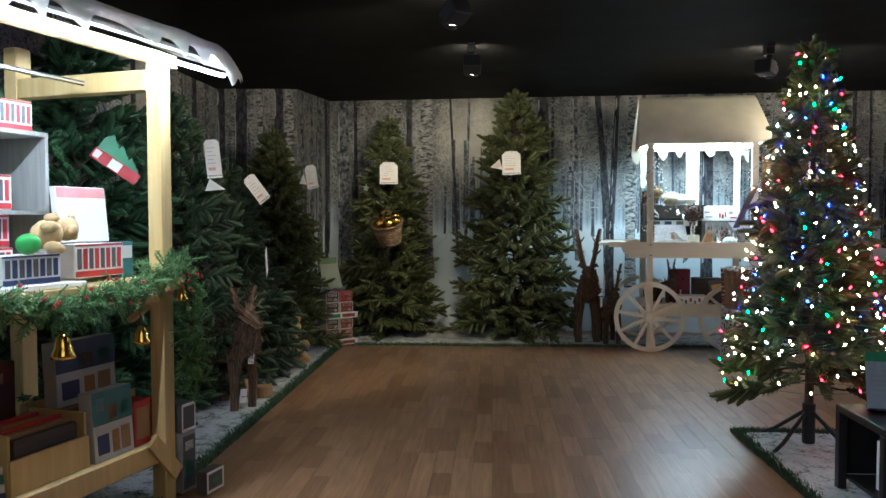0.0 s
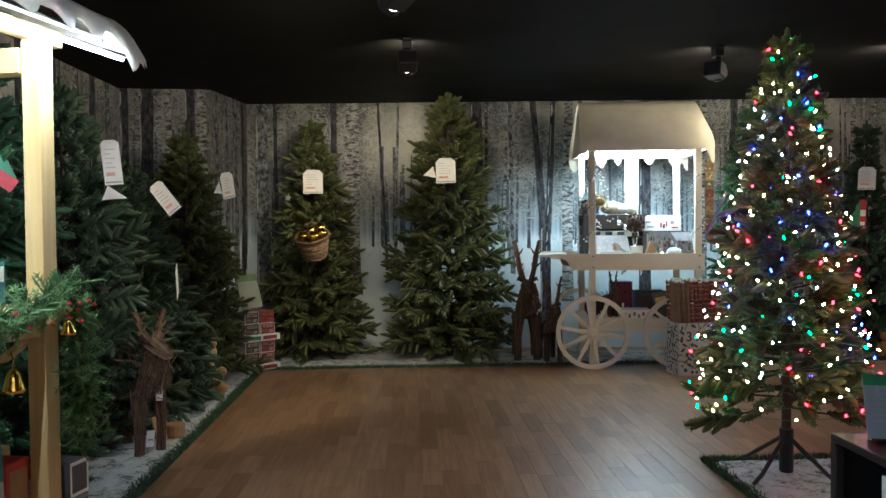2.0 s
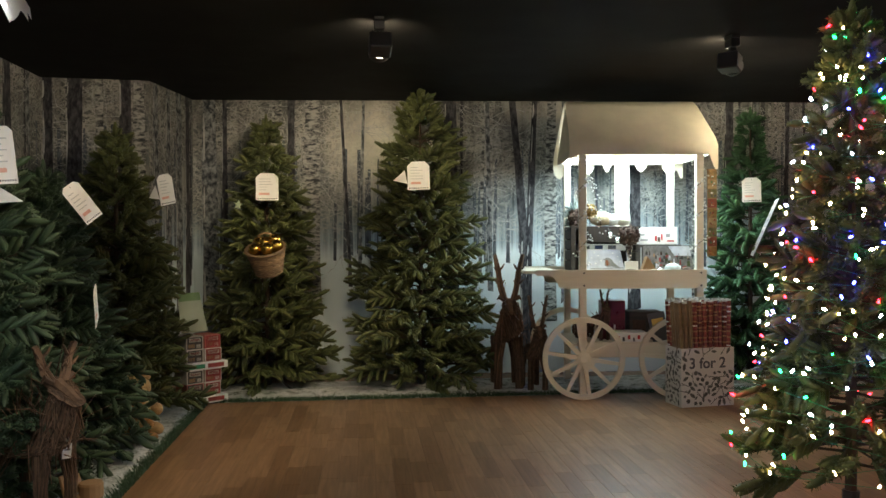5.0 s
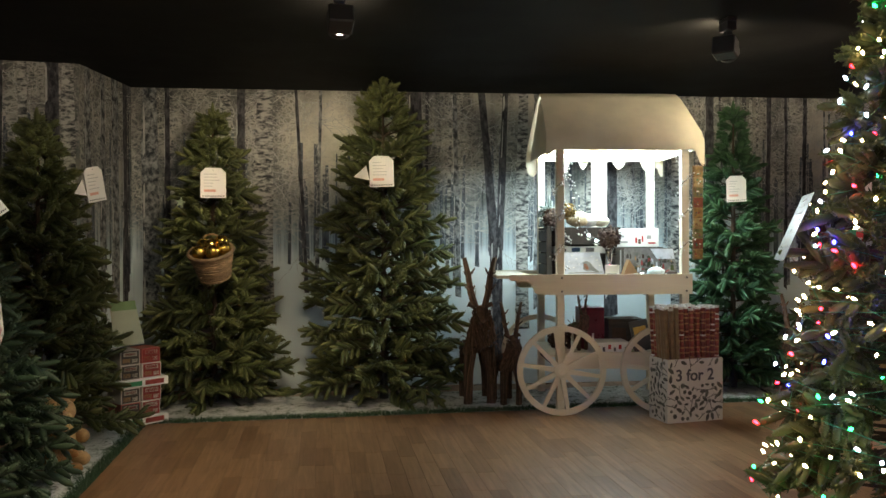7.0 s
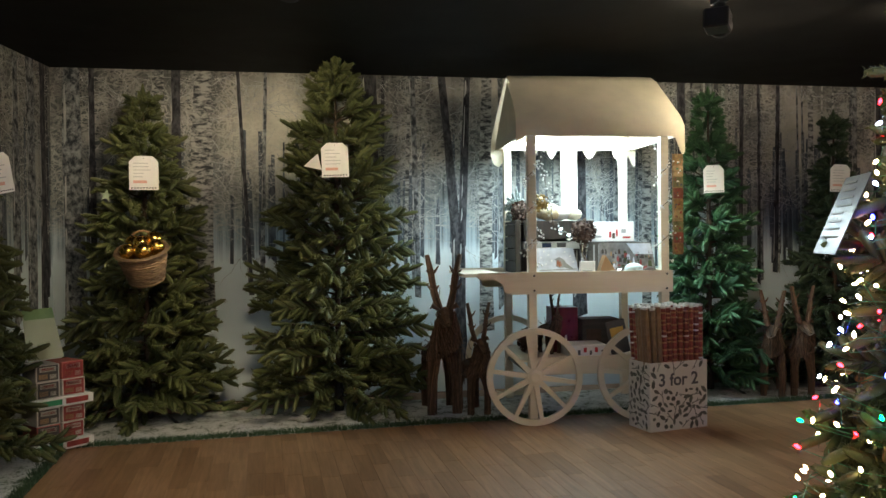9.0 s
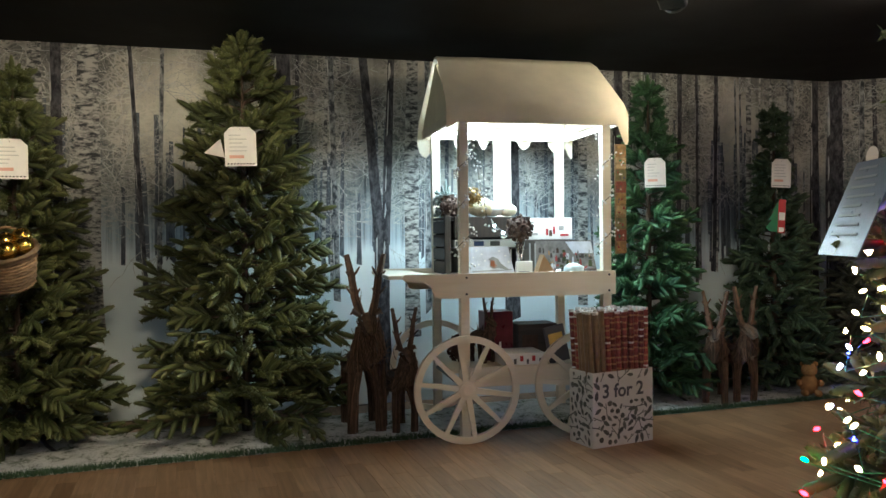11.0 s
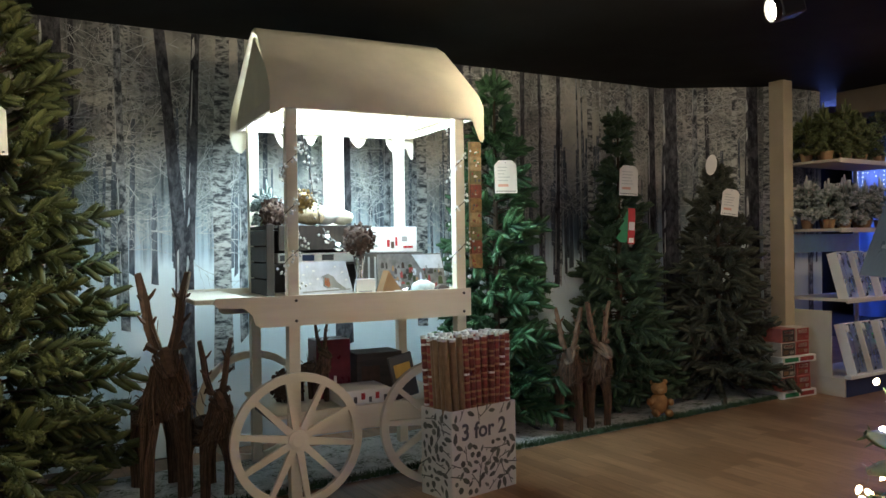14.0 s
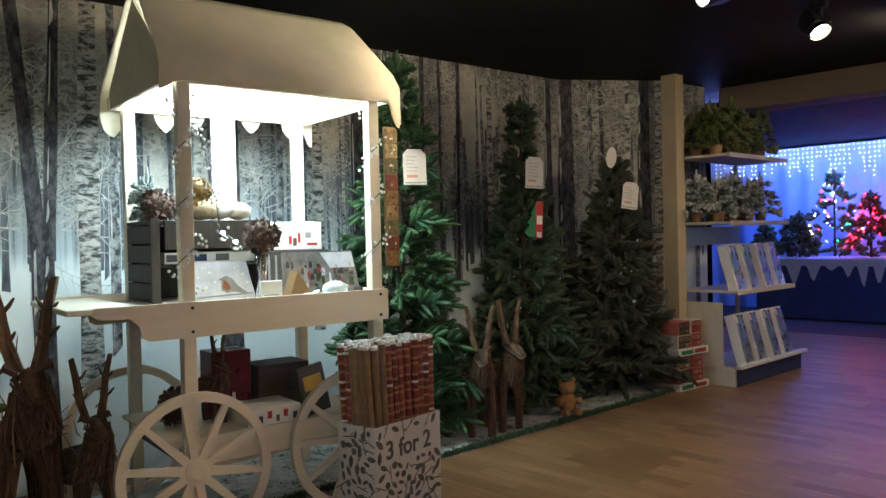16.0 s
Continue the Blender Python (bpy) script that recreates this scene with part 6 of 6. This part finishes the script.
box_thing("picture_frame_box", STALL @ pose(0.05, -0.13, 0.015, 0, 0, 0), 0.13, 0.06, 0.10, INK, [(0.0, 1, 0.0, 0.12, WHITE), (0.0, 1.0, 0.88, 1.0, WHITE), (0.0, 0.08, 0.12, 0.88, WHITE), (0.92, 1.0, 0.12, 0.88, WHITE), (0.3, 0.7, 0.4, 0.6, GREEN)], "black and white boxed set on the mat", "box")


def garland(m, path, seed, label, dens=90, r=0.055, material=FIR_GREEN):
    """A fir garland along a line."""
    rng2 = np.random.default_rng(seed)
    g = thing("fir_garland", m, label, "garland")
    P = np.array(path)
    seg = np.linalg.norm(np.diff(P, axis=0), axis=1)
    cum = np.concatenate([[0], np.cumsum(seg)])
    count = int(cum[-1] * dens)
    t = rng2.uniform(0, cum[-1], count)
    base = np.stack([np.interp(t, cum, P[:, i]) for i in range(3)], axis=1)
    base += rng2.normal(size=(count, 3)) * 0.018
    dirs = rng2.normal(size=(count, 3)) + np.array([0, -0.5, -0.1])
    p, q, y = add_tips(base, dirs, rng2.uniform(0.05, 0.09, count), rng2, 24, 0.0026, 0.026, 0.25)
    part("foliage", quads("foliage", p, q, material, y), material, g)["kind"] = "stuff"
    part("stem", Mesh().tube(path, 0.008, 6), BARK, g)
    return g


GARLAND = fir("garland_needles", (0.025, 0.07, 0.025), (0.08, 0.19, 0.065), (0.22, 0.38, 0.15))
garland(STALL, [(-2.2, -0.07, 1.04), (-1.6, -0.10, 0.98), (-1.1, -0.08, 1.02), (-0.75, -0.11, 0.95), (-0.35, -0.09, 1.0), (-0.02, -0.06, 1.09)], 8, "green fir garland draped along the stall counter", 330, material=GARLAND)
garland(STALL, [(0.0, -0.05, 1.08), (0.03, -0.07, 0.9), (0.02, -0.08, 0.72), (0.05, -0.07, 0.52)], 9, "green fir garland hanging down the stall post", 260, material=GARLAND)
for a, z, s in ((-0.77, 0.84, 1.0), (-0.36, 0.83, 0.85), (-0.10, 0.98, 0.6), (-1.3, 0.85, 1.0)):
    bell = thing("gold_bell", STALL @ pose(a, -0.12, z - 0.05), "shiny gold bell hanging from the garland", "bell", "bells on the garland")
    part("cup", Mesh().lathe([(0.044 * s, 0), (0.040 * s, 0.012 * s), (0.030 * s, 0.04 * s), (0.024 * s, 0.07 * s), (0.008 * s, 0.088 * s)], 18), GOLD, bell, smooth=True)
    part("clapper", Mesh().blob((0, 0, 0), (0.01 * s,) * 3, n=8), GOLD, bell)
    part("ribbon", Mesh().tube([(0, 0, 0.085 * s), (0.004, 0, 0.12 * s), (0, 0.01, 0.15 * s)], 0.003, 5), GOLD, bell)
rng = random.Random(8)
for i in range(26):
    a = rng.uniform(-1.1, 0.0)
    solid("berry", Mesh().blob((0, 0, 0), (0.008,) * 3, n=8), RED, STALL @ pose(a, -0.14 + rng.uniform(-0.02, 0.02), 1.0 + rng.uniform(-0.05, 0.07)), "small red berry in the garland", "berry", "berries in the garland", smooth=True)

# ---- console by the lit tree ----
con = thing("console_table", pose(1.62, 3.30, 0), "black low console display table by the lit tree", "table")
part("top", Mesh().box(0, 1.0, 0, 0.46, 0.375, 0.41, 0.004), BLACK, con)
for x in (0.0, 0.96):
    for y in (0.0, 0.42):
        part("leg", Mesh().box(x, x + 0.04, y, y + 0.04, 0, 0.374, 0.003), BLACK, con)
part("shelf", Mesh().box(0.041, 0.959, 0.02, 0.44, 0.06, 0.08, 0.003), BLACK, con)
part("back_panel", Mesh().box(0.041, 0.959, 0.44, 0.455, 0.081, 0.374, 0.002), BLACK, con)
sg = thing("sign_holder", pose(1.70, 3.62, 0.412, -18, 0, -14), "clear tilted sign holder with a printed notice", "sign")
part("notice", Mesh().prism([(0, 0), (0.24, 0), (0.24, 0.27), (0, 0.27)], 0, 0.004), surface("grey_notice", (0.30, 0.34, 0.40), 0.25, 0.1), sg)
part("header", Mesh().prism([(0.0, 0.225), (0.24, 0.225), (0.24, 0.27), (0, 0.27)], -0.002, -0.0005), GREEN, sg)
for i in range(6):
    part("text_line", Mesh().prism([(0.03, 0.19 - 0.022 * i), (0.14 + 0.06 * ((i * 7) % 3) / 3, 0.19 - 0.022 * i), (0.14 + 0.06 * ((i * 7) % 3) / 3, 0.196 - 0.022 * i), (0.03, 0.196 - 0.022 * i)], -0.002, -0.0005), GREY_INK, sg)
part("foot", Mesh().box(-0.005, 0.245, -0.06, 0.0, -0.002, 0.006, 0.002), SILVER, sg)
for i in range(3):
    box_thing("light_set_box", pose(1.70 + 0.17 * i, 3.33, 0.082), 0.15, 0.2, 0.22, WHITE, [(0.1, 0.9, 0.1, 0.5, NAVY), (0.1, 0.9, 0.6, 0.9, GREEN)], "white and navy boxed lights under the console", "boxed lights", "boxes under the console")
lie_x = Vector((-0.42, -0.91, 0)).normalized()
lie_z = Vector((0.34, -0.18, 0.92))
lie_z = (lie_z - lie_z.dot(lie_x) * lie_x).normalized()
lie = Matrix((lie_x, lie_z.cross(lie_x), lie_z)).transposed().to_4x4()
ns = thing("tree_sign", Matrix.Translation((1.40, 4.58, 1.23)) @ lie, "grey laminated notice hanging from the lit tree", "sign")
part("sheet", Mesh().prism([(-0.125, 0), (0.125, 0), (0.125, 0.26), (-0.125, 0.26)], -0.0015, 0.0015), surface("laminated_grey", (0.14, 0.16, 0.19), 0.3, 0.1), ns)
for i in range(8):
    part("text_line", Mesh().prism([(-0.09, 0.235 - 0.026 * i), (0.02 + 0.07 * ((i * 5) % 4) / 4, 0.235 - 0.026 * i), (0.02 + 0.07 * ((i * 5) % 4) / 4, 0.242 - 0.026 * i), (-0.09, 0.242 - 0.026 * i)], -0.003, -0.0017), GREY_INK, ns)

# ---- gondola shelves ----
solid("column", Mesh().box(6.02, 6.15, 7.88, 8.02, 0, TOP - 0.004, 0.004), BEIGE, pose(0, 0, 0), "beige painted column beside the shelves", kind="structure")
gon = thing("shelf_unit", pose(6.2, 7.48, 0), "cream steel shop shelving with small firs and boxed lights", "shelves")
for z in (1.93, 1.36, 0.78):
    part("shelf", Mesh().box(0.0, 1.12, 0.03 if z > 1 else -0.02, 0.50, z, z + 0.022, 0.002), SHELF, gon)
    part("price_rail", Mesh().box(0.0, 1.12, 0.012 if z > 1 else -0.038, 0.029 if z > 1 else -0.021, z - 0.012, z + 0.026, 0.002), SHELF, gon)
part("base", Mesh().box(0.0, 1.3, 0.0, 0.52, 0, 0.15, 0.003), SHELF, gon)
part("kick_panel", Mesh().box(0.02, 1.28, -0.014, -0.001, 0.0, 0.14, 0.002), NAVY, gon)
part("base_lip", Mesh().box(0.0, 1.32, -0.06, 0.0, 0.151, 0.18, 0.003), WHITE, gon)
for x in (0.0, 1.09):
    part("upright", Mesh().box(x, x + 0.03, 0.50, 0.53, 0, 1.95, 0.002), SHELF, gon)
part("side_panel", Mesh().box(-0.012, -0.001, 0.10, 0.52, 0.15, 0.70, 0.002), SHELF, gon)
part("header_panel", Mesh().box(0.0, 1.08, 0.47, 0.49, 1.18, 1.34, 0.002), surface("pale_blue_panel", (0.42, 0.66, 0.82), 0.5, 0.1), gon)
greens = [mini_fir(FIR_DARK, 101, 0.44), mini_fir(FIR_DARK, 102, 0.54)]
frosts = [mini_fir(FIR_FROST, 103, 0.42), mini_fir(FIR_FROST, 104, 0.46)]
rng = random.Random(3)
for i in range(8):
    copy_thing(greens[i % 2], pose(6.30 + (i % 4) * 0.26 + rng.uniform(-0.03, 0.03), 7.66 + 0.2 * (i // 4), 1.954, 0, 0, rng.uniform(0, 360)))
    copy_thing(frosts[(i + i // 4) % 2], pose(6.31 + (i % 4) * 0.26 + rng.uniform(-0.03, 0.03), 7.66 + 0.2 * (i // 4), 1.384, 0, 0, rng.uniform(0, 360)))
for o in greens + frosts:
    for c in list(o.children_recursive) + [o]:
        bpy.data.objects.remove(c)
FOIL = surface("blue_foil_print", (0.60, 0.70, 0.92), 0.28, 0.4, 11, 22, metal=0.8, relief=1.0)
FROST_PRINT = surface("frosty_print", (0.30, 0.42, 0.80), 0.25, 0.5, 30, 90, relief=0.6)
for row, (z, n0, x0, tall) in enumerate(((0.803, 4, 6.24, 0.40), (0.182, 4, 6.30, 0.43))):
    for i in range(n0):
        m = pose(x0 + i * 0.262, 7.46 + 0.01 * (i % 2) - (0.03 if row else 0), z, -15, 0, 3)
        b = box_thing("boxed_light_tree", m, 0.18, 0.085, tall, WHITE, [(0.04, 0.96, 0.03, 0.97, FOIL), (0.3, 0.42, 0.14, 0.66, FROST_PRINT), (0.58, 0.72, 0.12, 0.40, FROST_PRINT)], "white box with a shiny blue printed front, leaning", "boxed lights", "boxes on the shelves")
        part("price_label", Mesh().prism([(0.012, tall * 0.82), (0.06, tall * 0.82), (0.06, tall * 0.95), (0.012, tall * 0.95)], -0.003, -0.0022), WHITE, b)

# ---- blue display beyond ----
drape = Mesh()
vs, n = [], 90
for i in range(n + 1):
    t = i / n
    off = 0.035 * math.sin(i * 1.1) + 0.02 * math.sin(i * 0.37)
    vs += [(12.9 + off, 11.2 - 5.6 * t, 0.0), (12.9 + off * 0.7, 11.2 - 5.6 * t, 2.62)]
drape.add(vs, [(2 * i, 2 * i + 2, 2 * i + 3, 2 * i + 1) for i in range(n)]).add([(x + 0.02, y, z) for x, y, z in vs], [(2 * i + 1, 2 * i + 3, 2 * i + 2, 2 * i) for i in range(n)])
solid("backdrop_curtain", drape, BLUE_WALL, pose(0, 0, 0), "pale gathered curtain lit deep blue", "curtain", smooth=True)
ice = thing("icicle_lights", pose(12.78, 0, 0), "curtain of tiny cold white icicle lights", "string lights")
rng = random.Random(16)
drops = Mesh()
for i in range(70):
    y = 6.2 + i * 0.07
    zl = rng.uniform(0.15, 0.6)
    for k in range(int(zl / 0.07)):
        drops.blob((rng.uniform(-0.02, 0.02), y + rng.uniform(-0.01, 0.01), 2.58 - 0.07 * k), (0.008,) * 3, n=4)
part("bulbs", drops, glow("icicle_bulb", (0.55, 0.68, 1.0), 14), ice)["kind"] = "stuff"
part("wire", Mesh().tube([(0, 6.1, 2.60), (0, 8.5, 2.57), (0, 11.1, 2.60)], 0.003, 4), WHITE, ice)
tbl = thing("display_table", pose(11.55, 6.2, 0, 0, 0, 0), "long display table with a snowy white cloth over blue", "table")
part("blue_skirt", Mesh().box(0.03, 0.80, 0, 3.6, 0.0, 0.86, 0.01), BLUE_CLOTH, tbl)
cl, vs, n = Mesh(), [], 120
for i in range(n + 1):
    y = 3.6 * i / n
    ph = (y * 4.1 + 0.3 * math.sin(3 * y)) % 1
    d = 0.10 + 0.32 * max(0, 1 - abs(ph - 0.5) / 0.33) ** 0.7 * (0.6 + 0.4 * math.sin(7 * y))
    vs += [(0.85, y, 0.885), (0.02, y, 0.885), (0.0, y, 0.87), (0.005, y, 0.87 - d)]
cl.add(vs, [(4 * i + j, 4 * i + j + 1, 4 * i + 5 + j, 4 * i + 4 + j) for i in range(n) for j in range(3)])
part("snow_cloth", cl, CLOTH, tbl, "white snow cloth with long drips")
rng = random.Random(19)
for i in range(9):
    h = (0.55, 0.62, 0.7, 1.30, 0.95, 0.9, 0.8, 0.95, 0.75)[i]
    x, y = 11.85 + 0.35 * (i % 2), (9.75, 9.52, 9.25, 8.88, 8.27, 7.75, 7.3, 6.9, 6.5)[i]
    t = thing("lit_table_tree", pose(x, y, 0.887), "small dark fir with glowing coloured lights on a table" if i > 2 else "small dark unlit fir on a display table", "lit tree" if i > 2 else "small tree", "trees on the far table")
    me, _s, _t = crown(h, 0.34 * h, 0.34 * h, 0.12, 200 + i, FIR_DARK, whorls=9, boughs=8, shoots=4, needles=12, width=0.007, spread=0.05, shoot=0.13)
    part("crown", me, FIR_DARK, t)["kind"] = "stuff"
    part("trunk", Mesh().tube([(0, 0, 0), (0, 0, h - 0.1)], [0.02, 0.008], 6), BARK, t)
    for k, mt in enumerate((BULB_WHITE, BULB_COLD, BULB_RED, BULB_GREEN, BULB_BLUE)):
        if i < 3 or i in (4, 5) and mt is not BULB_RED:
            continue
        bs = Mesh()
        for _ in range(60 if i in (4, 5) else 14):
            f = rng.random() ** 0.7
            w = rng.uniform(0, 6.28)
            bs.blob(((0.05 + 0.30 * h * f) * math.cos(w), (0.05 + 0.30 * h * f) * math.sin(w), h * (1 - 0.86 * f)), (0.011,) * 3, n=5)
        part("bulbs", bs, mt, t)["kind"] = "stuff"

# ---- floor ----
floor = solid("floor", Mesh().box(-3.3, 14.4, -2.9, 12.2, -0.10, -0.004, 0.002), JOINT, pose(0, 0, 0), "brown laminate strip floor", kind="structure")
rng = random.Random(21)
PW = 0.1
near, rest, shapes = 0, Mesh(), {}
for i in range(-33, 100):
    x = i * PW
    y = -2.6 - rng.uniform(0, 0.5)
    while y < (8.8 if x < 6.3 else 11.9):
        L = rng.choice((0.32, 0.38, 0.44, 0.5))
        if -1.6 < x < 2.6 and 4.2 < y < 7.5 and near < 300:
            if L not in shapes:
                shapes[L] = Mesh().box(0.0004, PW - 0.0004, 0.0004, L - 0.0004, -0.004, 0.0, 0.0008).data("plank", FLOOR_WOOD)
            p = new("plank", shapes[L])
            p.parent = floor
            p.location = (x, y, 0)
            near += 1
        else:
            z = 0.0
            rest.add([(x + 0.0004, y + 0.0004, z), (x + PW - 0.0004, y + 0.0004, z), (x + PW - 0.0004, y + L - 0.0004, z), (x + 0.0004, y + L - 0.0004, z)], [(0, 1, 2, 3)])
        y += L
part("planks", rest, FLOOR_WOOD, floor)["kind"] = "stuff"
